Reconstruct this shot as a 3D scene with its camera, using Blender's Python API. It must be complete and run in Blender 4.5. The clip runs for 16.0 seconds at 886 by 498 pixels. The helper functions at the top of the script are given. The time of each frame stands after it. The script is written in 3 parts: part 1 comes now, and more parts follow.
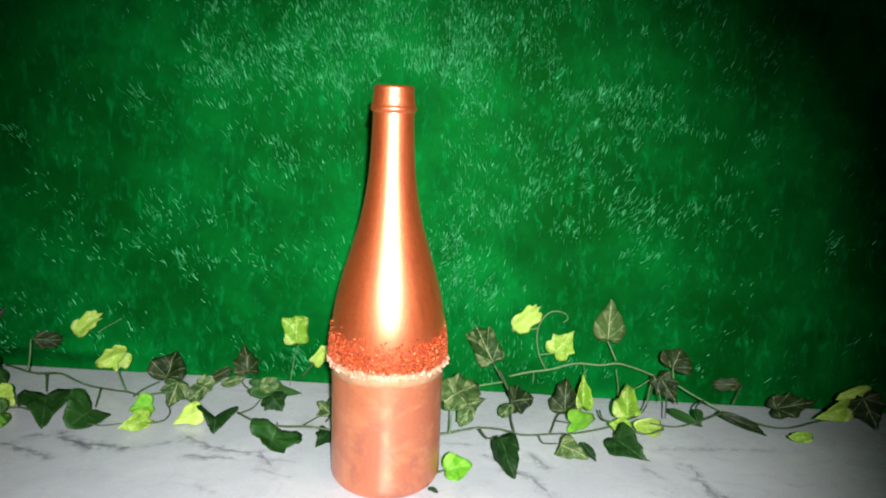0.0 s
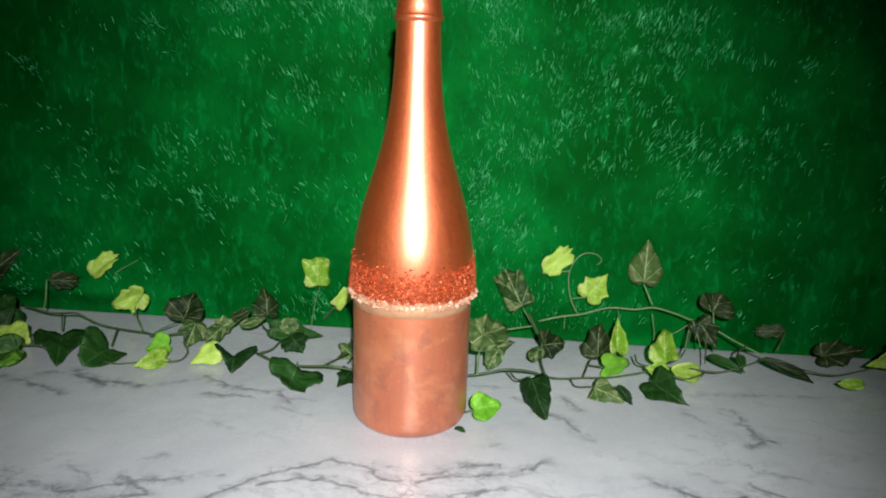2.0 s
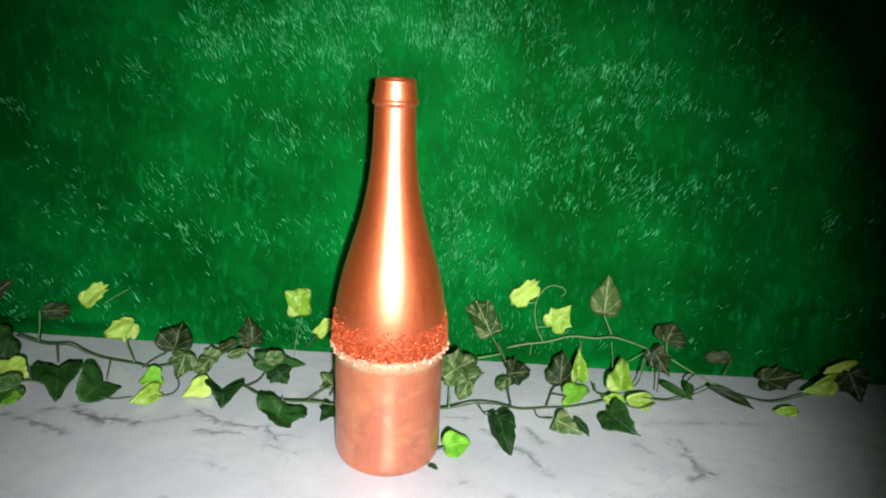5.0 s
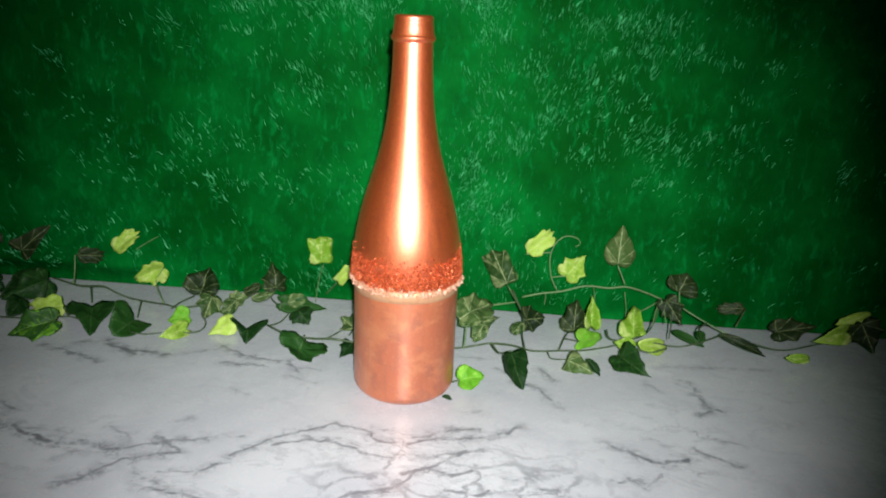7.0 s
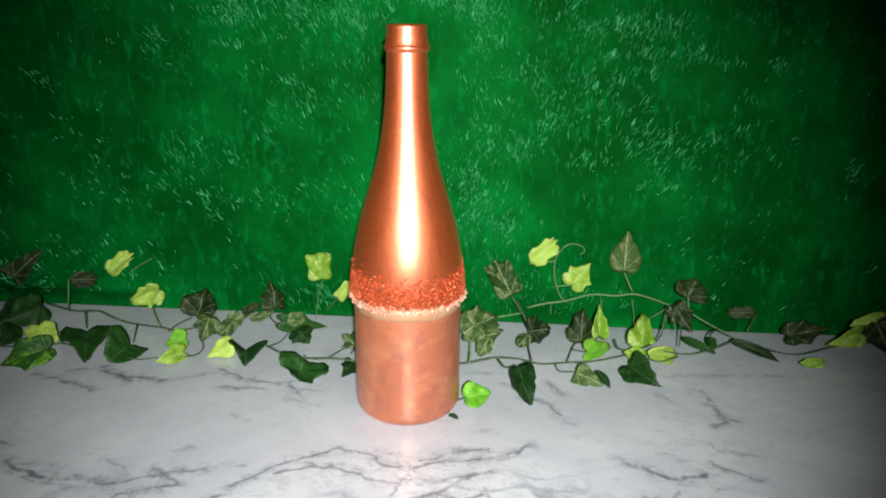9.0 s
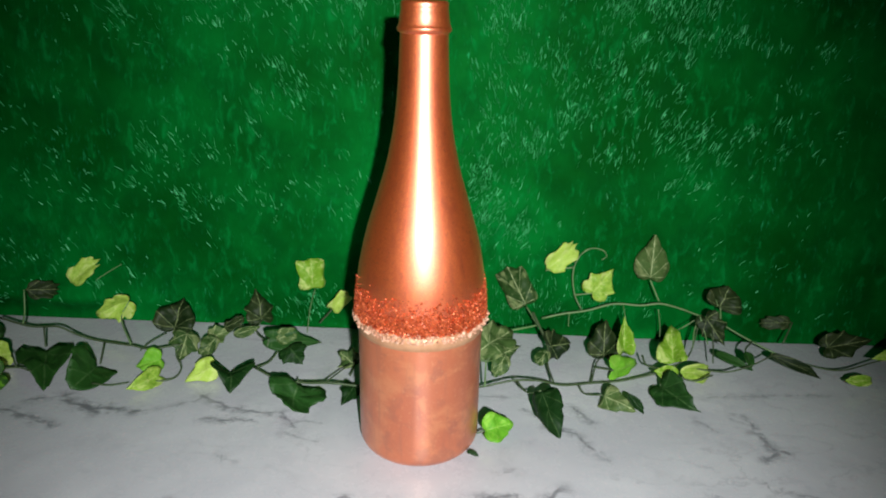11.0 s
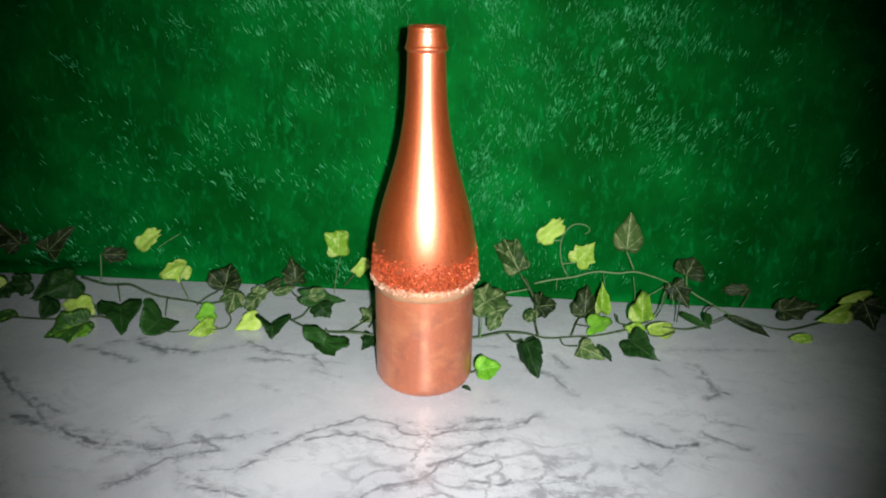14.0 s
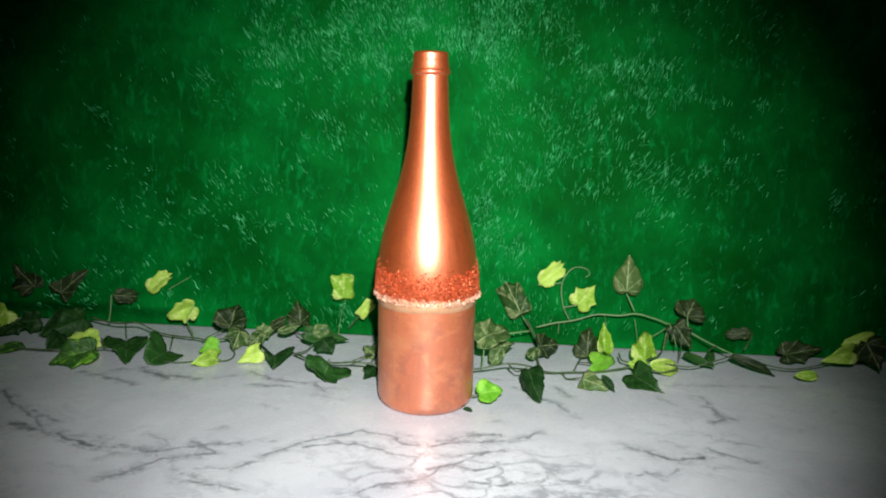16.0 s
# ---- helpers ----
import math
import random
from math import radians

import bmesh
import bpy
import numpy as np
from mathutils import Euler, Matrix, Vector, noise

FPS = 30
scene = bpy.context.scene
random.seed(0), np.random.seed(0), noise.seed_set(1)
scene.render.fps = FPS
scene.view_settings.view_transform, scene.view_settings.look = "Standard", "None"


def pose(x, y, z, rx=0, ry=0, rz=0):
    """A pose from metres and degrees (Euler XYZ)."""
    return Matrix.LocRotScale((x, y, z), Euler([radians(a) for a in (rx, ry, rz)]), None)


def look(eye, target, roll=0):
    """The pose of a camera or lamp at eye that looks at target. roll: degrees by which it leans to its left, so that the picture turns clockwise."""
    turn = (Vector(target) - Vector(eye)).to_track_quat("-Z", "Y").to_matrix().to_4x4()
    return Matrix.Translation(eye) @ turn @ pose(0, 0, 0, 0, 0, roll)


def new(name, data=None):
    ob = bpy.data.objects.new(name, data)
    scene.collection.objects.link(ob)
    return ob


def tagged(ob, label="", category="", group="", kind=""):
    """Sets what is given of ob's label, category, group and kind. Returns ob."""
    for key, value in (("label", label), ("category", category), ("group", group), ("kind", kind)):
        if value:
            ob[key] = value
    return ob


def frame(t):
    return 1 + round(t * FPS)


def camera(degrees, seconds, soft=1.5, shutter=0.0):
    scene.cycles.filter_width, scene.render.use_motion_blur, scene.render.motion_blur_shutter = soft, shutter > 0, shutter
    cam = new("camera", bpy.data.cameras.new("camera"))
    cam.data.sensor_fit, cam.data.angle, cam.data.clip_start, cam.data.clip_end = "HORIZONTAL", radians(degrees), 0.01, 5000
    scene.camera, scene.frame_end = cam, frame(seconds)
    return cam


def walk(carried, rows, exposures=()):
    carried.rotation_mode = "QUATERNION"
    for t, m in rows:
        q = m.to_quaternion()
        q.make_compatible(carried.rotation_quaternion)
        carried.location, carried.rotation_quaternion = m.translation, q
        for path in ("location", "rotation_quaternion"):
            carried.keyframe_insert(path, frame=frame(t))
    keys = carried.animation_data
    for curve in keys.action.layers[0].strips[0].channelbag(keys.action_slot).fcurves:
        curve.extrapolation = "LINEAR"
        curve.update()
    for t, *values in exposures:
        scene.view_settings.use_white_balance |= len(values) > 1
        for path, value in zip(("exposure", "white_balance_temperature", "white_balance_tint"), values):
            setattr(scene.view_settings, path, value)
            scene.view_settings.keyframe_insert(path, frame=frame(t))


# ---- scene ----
cam = camera(66.0, 16.0, soft=2.0)
PATH = [
    (0, (0.042, -0.437, 0.266), (0.038, 1.521, -0.141), 3.1),
    (0.5, (0.029, -0.416, 0.248), (0.134, 1.536, -0.176), 3.3),
    (1, (0.013, -0.406, 0.232), (0.163, 1.525, -0.267), 4.5),
    (1.5, (0.015, -0.406, 0.228), (0.067, 1.529, -0.275), 3.3),
    (2, (0.04, -0.415, 0.228), (-0.026, 1.526, -0.254), 2.8),
    (2.5, (0.061, -0.425, 0.233), (-0.065, 1.519, -0.22), 1.3),
    (3, (0.073, -0.443, 0.243), (-0.026, 1.505, -0.199), 1.9),
    (3.5, (0.062, -0.454, 0.285), (0.055, 1.484, -0.211), 3.1),
    (4, (0.05, -0.45, 0.308), (0.054, 1.465, -0.268), 3.1),
    (4.2, (0.043, -0.439, 0.317), (0.061, 1.468, -0.287), 3.4),
    (6.3, (0.037, -0.432, 0.286), (0.005, 1.479, -0.302), 3.7),
    (6.5, (0.046, -0.44, 0.289), (-0.012, 1.471, -0.298), 3.1),
    (7, (0.047, -0.463, 0.273), (-0.01, 1.436, -0.351), 3.5),
    (7.5, (0.047, -0.47, 0.28), (-0.013, 1.434, -0.331), 2.7),
    (8, (0.048, -0.486, 0.282), (-0.011, 1.429, -0.29), 2.7),
    (8.5, (0.047, -0.484, 0.28), (-0.024, 1.432, -0.29), 2.3),
    (8.7, (0.047, -0.471, 0.278), (-0.028, 1.44, -0.306), 1.8),
    (10.8, (0.019, -0.376, 0.266), (0.041, 1.509, -0.402), 2.7),
    (11, (0.016, -0.376, 0.274), (0.03, 1.51, -0.39), 2.2),
    (11.5, (0.016, -0.376, 0.301), (0.009, 1.495, -0.405), 2.0),
    (12, (0.02, -0.377, 0.326), (0.026, 1.492, -0.388), 2.0),
    (12.5, (0.024, -0.386, 0.331), (0.007, 1.489, -0.367), 2.1),
    (13, (0.028, -0.415, 0.327), (0.0, 1.442, -0.416), 2.6),
    (13.5, (0.032, -0.451, 0.324), (-0.021, 1.411, -0.405), 1.6),
    (14, (0.036, -0.473, 0.306), (-0.025, 1.388, -0.423), 1.9),
    (14.5, (0.04, -0.488, 0.293), (-0.047, 1.398, -0.368), 1.1),
    (15, (0.043, -0.503, 0.279), (-0.066, 1.431, -0.218), 1.8),
    (15.5, (0.045, -0.509, 0.25), (-0.102, 1.442, -0.166), 1.9),
    (16, (0.045, -0.513, 0.228), (-0.055, 1.45, -0.143), 2.0),
]
walk(cam, [(t, look(eye, target, roll)) for t, eye, target, roll in PATH],
     exposures=[(0, 0.17), (0.5, -0.02), (1, -0.20), (1.5, -0.30), (2, -0.40), (2.5, -0.33), (3, -0.20), (3.5, -0.13), (4, 0.03), (4.2, 0.03), (6.3, -0.10), (6.5, -0.13), (7, -0.30), (7.5, -0.38),
                (8, -0.33), (8.5, -0.25), (8.7, -0.25), (10.8, -0.45), (11, -0.50), (11.5, -0.62), (12, -0.62), (12.5, -0.55), (13, -0.15), (13.5, -0.15), (14, -0.41), (14.5, -0.37), (15, -0.33), (15.5, -0.15), (16, -0.15)])

# ---------------------------------------------------------------- light
# the small lamp beside the lens is the only light in a dark room
torch_data = bpy.data.lights.new("phone_torch", "SPOT")
torch_data.energy = 37.0
torch_data.color = (0.97, 1.0, 0.98)
torch_data.spot_size, torch_data.spot_blend = radians(70.5), 1.0
torch_data.shadow_soft_size = 0.006
torch = new("phone_torch", torch_data)
torch.matrix_world = look((0.069, -0.54, 0.318), (0.006, 0.1, 0.074))

world = bpy.data.worlds.new("night_room")
world.use_nodes = True
world.node_tree.nodes["Background"].inputs[0].default_value = (0.02, 0.02, 0.02, 1)
world.node_tree.nodes["Background"].inputs[1].default_value = 0.2
scene.world = world


# ---------------------------------------------------------------- node helpers
class Nodes:
    """Short hand for a procedural material."""

    def __init__(self, name):
        self.mat = bpy.data.materials.new(name)
        self.mat.use_nodes = True
        self.tree = self.mat.node_tree
        self.bsdf = self.tree.nodes["Principled BSDF"]

    def add(self, kind):
        return self.tree.nodes.new(kind)

    def put(self, socket, value):
        if isinstance(value, bpy.types.NodeSocket):
            self.tree.links.new(value, socket)
        elif value is not None:
            socket.default_value = value

    def math(self, op, a, b=0.0, c=0.0):
        node = self.add("ShaderNodeMath")
        node.operation = op
        for k, v in enumerate((a, b, c)):
            self.put(node.inputs[k], v)
        return node.outputs[0]

    def ramp(self, v, lo, hi, a=0.0, b=1.0):
        node = self.add("ShaderNodeMapRange")
        node.interpolation_type = "SMOOTHSTEP"
        for k, x in enumerate((v, lo, hi, a, b)):
            self.put(node.inputs[k], x)
        return node.outputs[0]

    def mix(self, f, a, b):
        node = self.add("ShaderNodeMix")
        node.data_type = "RGBA"
        self.put(node.inputs[0], f)
        for k, v in ((6, a), (7, b)):
            self.put(node.inputs[k], (*v, 1) if isinstance(v, tuple) and len(v) == 3 else v)
        return node.outputs[2]

    def coords(self, kind="Object", scale=(1, 1, 1), turn=0.0, shift=(0, 0, 0)):
        at = self.add("ShaderNodeTexCoord").outputs[kind]
        node = self.add("ShaderNodeMapping")
        self.put(node.inputs[0], at)
        node.inputs[1].default_value = shift
        node.inputs[2].default_value = (0, radians(turn), 0)
        node.inputs[3].default_value = scale
        return node.outputs[0]

    def noise(self, at, scale, detail=3.0, rough=0.55, warp=0.0):
        node = self.add("ShaderNodeTexNoise")
        self.put(node.inputs["Vector"], at)
        for key, v in (("Scale", scale), ("Detail", detail), ("Roughness", rough), ("Distortion", warp)):
            node.inputs[key].default_value = v
        return node.outputs["Fac"]

    def bump(self, height, strength=0.3, distance=0.001):
        node = self.add("ShaderNodeBump")
        node.inputs["Strength"].default_value, node.inputs["Distance"].default_value = strength, distance
        self.put(node.inputs["Height"], height)
        self.put(self.bsdf.inputs["Normal"], node.outputs[0])

    def lacquer(self, weight, rough, ior):
        self.bsdf.inputs["Coat Weight"].default_value = weight
        self.bsdf.inputs["Coat Roughness"].default_value = rough
        self.bsdf.inputs["Coat IOR"].default_value = ior

    def done(self, color=None, rough=None, metal=None, spec=None):
        for key, v in (("Base Color", color), ("Roughness", rough), ("Metallic", metal), ("Specular IOR Level", spec)):
            self.put(self.bsdf.inputs[key], (*v, 1) if isinstance(v, tuple) and len(v) == 3 else v)
        return self.mat


WALL_Y, TABLE_LOW = 0.18, -0.75


# ---------------------------------------------------------------- materials
def green_wall_material():
    n = Nodes("green_wall_paint")
    at = n.coords()
    broad = n.noise(at, 9, 4, 0.6)
    base = n.mix(n.ramp(broad, 0.3, 0.72), (0.0004, 0.062, 0.005), (0.0005, 0.160, 0.021))
    mid = n.noise(n.coords(scale=(1, 1, 0.45), turn=20), 130, 4, 0.65, 0.6)
    blotch = n.noise(n.coords(shift=(2, 0, 3)), 34, 4, 0.65, 0.5)
    base = n.mix(n.ramp(blotch, 0.42, 0.7, 0.0, 0.5), base, (0.0004, 0.060, 0.008))
    base = n.mix(n.ramp(mid, 0.5, 0.78, 0.0, 0.5), base, (0.003, 0.28, 0.055))
    fine = n.noise(n.coords(scale=(1, 1, 0.3), turn=-25), 420, 2, 0.6)
    patch = n.ramp(n.noise(at, 22, 2), 0.45, 0.65)
    base = n.mix(n.math("MULTIPLY", n.ramp(fine, 0.6, 0.74), n.math("MULTIPLY", patch, 0.45)), base, (0.025, 0.38, 0.14))
    n.bump(n.math("ADD", mid, n.math("MULTIPLY", fine, 0.5)), 0.35, 0.0006)
    return n.done(base, n.ramp(mid, 0.3, 0.7, 0.6, 0.7), 0.35, 0.03)


def fleck_material():
    n = Nodes("pale_green_fleck")
    info = n.add("ShaderNodeNewGeometry").outputs["Random Per Island"]
    # the palest strokes also carry glints off the raised paint as colour
    return n.done(n.mix(n.math("POWER", info, 2.0), (0.008, 0.24, 0.055), (0.18, 0.80, 0.38)), 0.45, 0.0, 0.45)


def marble_material():
    """White print with soft clouds and broken grey veins laid along bent lines."""
    n = Nodes("white_marble_sheet")
    at = n.coords()
    cloud = n.noise(at, 7, 4, 0.6, 0.4)
    base = n.mix(n.ramp(cloud, 0.35, 0.7), (0.55, 0.55, 0.60), (0.68, 0.68, 0.72))
    broken = n.ramp(n.noise(n.coords(shift=(7, 2, 0)), 60, 4, 0.7), 0.34, 0.56, 0.15, 1.0)
    patchy = n.ramp(n.noise(n.coords(scale=(1, 1.6, 1), shift=(5, 5, 0)), 85, 4, 0.7), 0.42, 0.62)
    nearest = {}
    for strength in ("strong", "middle", "faint"):
        node = n.add("ShaderNodeAttribute")
        node.attribute_name = "from_" + strength + "_vein"
        nearest[strength] = node.outputs["Fac"]
    ink = None
    at_cells = n.add("ShaderNodeVectorMath")
    at_cells.operation = "MULTIPLY_ADD"
    wave = n.add("ShaderNodeTexNoise")
    wave.inputs["Scale"].default_value, wave.inputs["Detail"].default_value = 45, 4
    n.put(wave.inputs["Vector"], at)
    n.put(at_cells.inputs[0], wave.outputs["Color"])
    at_cells.inputs[1].default_value = (0.05, 0.035, 0)
    n.put(at_cells.inputs[2], n.coords(scale=(0.7, 1, 1)))
    cells = n.add("ShaderNodeTexVoronoi")
    cells.feature = "DISTANCE_TO_EDGE"
    cells.inputs["Scale"].default_value = 62
    n.put(cells.inputs["Vector"], at_cells.outputs[0])
    crack = n.math("MULTIPLY", n.ramp(cells.outputs["Distance"], 0.01, 0.10, 1.0, 0.0), n.ramp(patchy, 0.0, 0.7, 0.25, 1.0))
    for strength, width, halo, depth in (("strong", 0.0034, 0.0125, 1.0), ("middle", 0.0023, 0.0100, 0.88), ("faint", 0.0017, 0.0080, 0.62)):
        line = n.math("MULTIPLY", n.ramp(nearest[strength], width * 0.2, width, 0.95, 0.0), broken)
        near = n.ramp(nearest[strength], 0.0, halo, 1.0, 0.0)
        smear = n.math("MULTIPLY", near, n.math("MAXIMUM", n.math("MULTIPLY", patchy, 0.5), n.math("MULTIPLY", crack, 0.85)))
        one = n.math("MULTIPLY", n.math("MAXIMUM", line, smear), depth)
        ink = one if ink is None else n.math("MAXIMUM", ink, one)
    # a close net of cracks in the middle of the sheet
    field = None
    for cx, cy, reach in ((0.02, -0.110, 0.08), (0.09, -0.140, 0.11)):
        gap = n.add("ShaderNodeVectorMath")
        gap.operation = "DISTANCE"
        n.put(gap.inputs[0], at)
        gap.inputs[1].default_value = (cx, cy, -TABLE_LOW)
        spot = n.ramp(gap.outputs["Value"], reach * 0.4, reach, 1.0, 0.0)
        field = spot if field is None else n.math("MAXIMUM", field, spot)
    web = n.add("ShaderNodeTexVoronoi")
    web.feature = "DISTANCE_TO_EDGE"
    web.inputs["Scale"].default_value = 33
    n.put(web.inputs["Vector"], at_cells.outputs[0])
    net = n.math("MULTIPLY", n.ramp(web.outputs["Distance"], 0.015, 0.10, 0.62, 0.0), n.math("MULTIPLY", field, broken))
    ink = n.math("MAXIMUM", ink, net)
    wisp = n.math("ABSOLUTE", n.math("SUBTRACT", n.noise(n.coords(scale=(1, 1.9, 1), shift=(1, 5, 0)), 13, 5, 0.6, 0.5), 0.5))
    wisp = n.math("MULTIPLY", n.ramp(wisp, 0.0, 0.02, 0.25, 0.0), n.math("MULTIPLY", broken, n.ramp(cloud, 0.4, 0.6)))
    haze = n.ramp(n.noise(n.coords(shift=(9, 4, 0)), 26, 4, 0.6, 0.6), 0.55, 0.75, 0.0, 0.16)
    ink = n.math("MAXIMUM", n.math("MAXIMUM", ink, wisp), haze)
    base = n.mix(ink, base, (0.17, 0.17, 0.195))
    n.bump(n.noise(at, 25, 3), 0.08, 0.002)
    return n.done(base, n.ramp(broken, 0.15, 1.0, 0.20, 0.28), 0.0, 0.5)


def copper_material():
    n = Nodes("copper_metallic_paint")
    at = n.coords()
    flake = n.noise(at, 900, 3, 0.75)
    grain = n.noise(n.coords(shift=(2, 3, 1)), 380, 3, 0.7)
    streak = n.noise(n.coords(scale=(1, 1, 0.25)), 120, 4, 0.65, 0.4)
    base = n.mix(n.ramp(flake, 0.35, 0.7), (0.86, 0.128, 0.012), (0.97, 0.225, 0.030))
    base = n.mix(n.ramp(streak, 0.45, 0.75, 0.0, 0.55), base, (0.60, 0.070, 0.008))
    base = n.mix(n.ramp(grain, 0.55, 0.72, 0.0, 0.5), base, (0.52, 0.060, 0.008))
    n.bump(n.math("ADD", n.math("ADD", flake, grain), n.math("MULTIPLY", streak, 0.8)), 0.42, 0.0003)
    n.lacquer(1.0, 0.375, 2.4)
    return n.done(base, n.ramp(flake, 0.3, 0.7, 0.45, 0.53), 0.86, 0.5)


def rose_material():
    """Thin rose-copper paint, dabbed on unevenly."""
    n = Nodes("dull_rose_copper_paint")
    at = n.coords()
    blot = n.noise(at, 62, 5, 0.62, 0.5)
    low = n.noise(n.coords(scale=(1, 1, 0.8), shift=(4, 0, 0)), 20, 3, 0.6)
    base = n.mix(n.ramp(low, 0.3, 0.7), (0.52, 0.110, 0.030), (0.65, 0.165, 0.048))
    base = n.mix(n.ramp(blot, 0.48, 0.66, 0.0, 0.5), base, (0.74, 0.27, 0.100))
    dab = n.noise(n.coords(shift=(0, 9, 2)), 70, 3, 0.6, 0.3)
    base = n.mix(n.ramp(dab, 0.50, 0.66, 0.0, 0.5), base, (0.37, 0.085, 0.035))
    brush = n.noise(n.coords(scale=(1, 1, 0.12), shift=(3, 3, 0)), 240, 3, 0.6)
    base = n.mix(n.ramp(brush, 0.52, 0.72, 0.0, 0.3), base, (0.36, 0.09, 0.04))
    speck = n.noise(at, 520, 3, 0.7)
    base = n.mix(n.ramp(speck, 0.55, 0.75, 0.0, 0.35), base, (0.78, 0.43, 0.23))
    n.bump(n.math("ADD", n.math("ADD", blot, n.math("MULTIPLY", dab, 0.7)), n.math("MULTIPLY", speck, 0.35)), 0.25, 0.0007)
    n.lacquer(0.9, 0.41, 2.1)
    return n.done(base, n.ramp(blot, 0.3, 0.7, 0.54, 0.42), 0.5, 0.5)


def plain_material(name, low, high, scale=60, rough=0.6, metal=0.0, spec=0.4, bump=0.15):
    n = Nodes(name)
    grain = n.noise(n.coords(), scale, 4, 0.6)
    n.bump(grain, bump, 0.0008)
    return n.done(n.mix(n.ramp(grain, 0.3, 0.7), low, high), rough, metal, spec)


def crumb_material(name, low, high, rough=0.4, metal=0.3):
    n = Nodes(name)
    info = n.add("ShaderNodeNewGeometry").outputs["Random Per Island"]
    return n.done(n.mix(info, low, high), rough, metal, 0.5)


def leaf_material(name, low, high, vein, vein_strength, blotch=None, blotch_amount=0.0, rough=0.5):
    """Leaf face in leaf coordinates: pale midrib and side veins on a mottled blade."""
    n = Nodes(name)
    uv = n.add("ShaderNodeTexCoord").outputs["UV"]
    sep = n.add("ShaderNodeSeparateXYZ")
    n.put(sep.inputs[0], uv)
    rand = n.add("ShaderNodeObjectInfo").outputs["Random"]
    mott = n.noise(uv, 5, 4, 0.65, 0.4)
    base = n.mix(n.ramp(n.math("ADD", mott, n.math("MULTIPLY", n.math("SUBTRACT", rand, 0.5), 0.5)), 0.25, 0.75), low, high)
    ax = n.math("ABSOLUTE", sep.outputs[0])
    y = n.math("SUBTRACT", sep.outputs[1], 0.04)
    lines = n.ramp(ax, 0.004, 0.02, 1.0, 0.0)
    for dx, dy in ((0.80, 0.60), (0.995, -0.05), (0.62, 0.78)):
        off = 0.0 if dx != 0.62 else 0.36
        y2 = n.math("SUBTRACT", y, off)
        d = n.math("ABSOLUTE", n.math("SUBTRACT", n.math("MULTIPLY", ax, dy), n.math("MULTIPLY", y2, dx)))
        lines = n.math("MAXIMUM", lines, n.ramp(d, 0.003, 0.016, 0.7, 0.0))
    if blotch:
        spread = n.noise(uv, 3.2, 3, 0.6, 0.8)
        base = n.mix(n.ramp(spread, 0.48, 0.62, 0.0, blotch_amount), base, blotch)
    base = n.mix(n.math("MULTIPLY", n.math("MULTIPLY", lines, n.ramp(n.noise(uv, 6, 2), 0.35, 0.6, 0.25, 1.0)), vein_strength), base, vein)
    weave = n.noise(uv, 70, 2)
    n.bump(n.math("ADD", n.math("MULTIPLY", lines, 0.6), n.math("MULTIPLY", weave, 0.4)), 0.3, 0.0006)
    n.bsdf.inputs["Transmission Weight"].default_value = 0.0
    return n.done(base, n.ramp(weave, 0.3, 0.7, rough - 0.08, rough + 0.08), 0.0, 0.17)


GREEN = green_wall_material()
FLECK = fleck_material()
MARBLE = marble_material()
COPPER = copper_material()
ROSE = rose_material()
BAND = plain_material("pale_copper_band", (0.50, 0.24, 0.12), (0.60, 0.33, 0.19), 90, 0.45, 0.35)
CRUMB = crumb_material("red_copper_crumbs", (0.27, 0.026, 0.007), (0.74, 0.16, 0.05), 0.45, 0.4)
PALE_CRUMB = crumb_material("pale_pink_crumbs", (0.55, 0.25, 0.15), (0.78, 0.50, 0.36), 0.6, 0.2)
DARK_GLASS = plain_material("dark_bottle_inside", (0.02, 0.012, 0.008), (0.05, 0.02, 0.012), 80, 0.2)
PLASTER = plain_material("dim_room_plaster", (0.10, 0.10, 0.095), (0.13, 0.125, 0.12), 14, 0.9)
BOARDS = plain_material("dim_room_floor", (0.16, 0.13, 0.11), (0.24, 0.2, 0.17), 20, 0.6)
WOOD = plain_material("dark_table_wood", (0.10, 0.06, 0.035), (0.18, 0.11, 0.06), 40, 0.5)
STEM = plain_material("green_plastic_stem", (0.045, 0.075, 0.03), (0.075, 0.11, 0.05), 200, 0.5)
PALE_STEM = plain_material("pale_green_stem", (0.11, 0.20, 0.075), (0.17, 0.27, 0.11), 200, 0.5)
LEAF = {
    "dark": leaf_material("dark_green_leaf", (0.006, 0.028, 0.005), (0.018, 0.070, 0.012), (0.14, 0.24, 0.09), 0.32),
    "lime": leaf_material("lime_leaf", (0.16, 0.32, 0.02), (0.40, 0.56, 0.09), (0.55, 0.68, 0.24), 0.5, (0.52, 0.62, 0.20), 0.7),
    "green": leaf_material("bright_green_leaf", (0.09, 0.29, 0.015), (0.16, 0.42, 0.03), (0.35, 0.55, 0.12), 0.5, (0.25, 0.50, 0.06), 0.6),
    "half": leaf_material("half_dark_leaf", (0.018, 0.065, 0.010), (0.04, 0.12, 0.018), (0.22, 0.36, 0.11), 0.6, (0.12, 0.31, 0.02), 0.9),
    "olive": leaf_material("variegated_olive_leaf", (0.022, 0.058, 0.012), (0.070, 0.125, 0.034), (0.42, 0.48, 0.24), 1.0, (0.20, 0.25, 0.10), 0.85),
    "brown": leaf_material("brown_green_leaf", (0.006, 0.018, 0.004), (0.020, 0.037, 0.010), (0.24, 0.30, 0.13), 0.85, (0.042, 0.055, 0.021), 0.6),
}


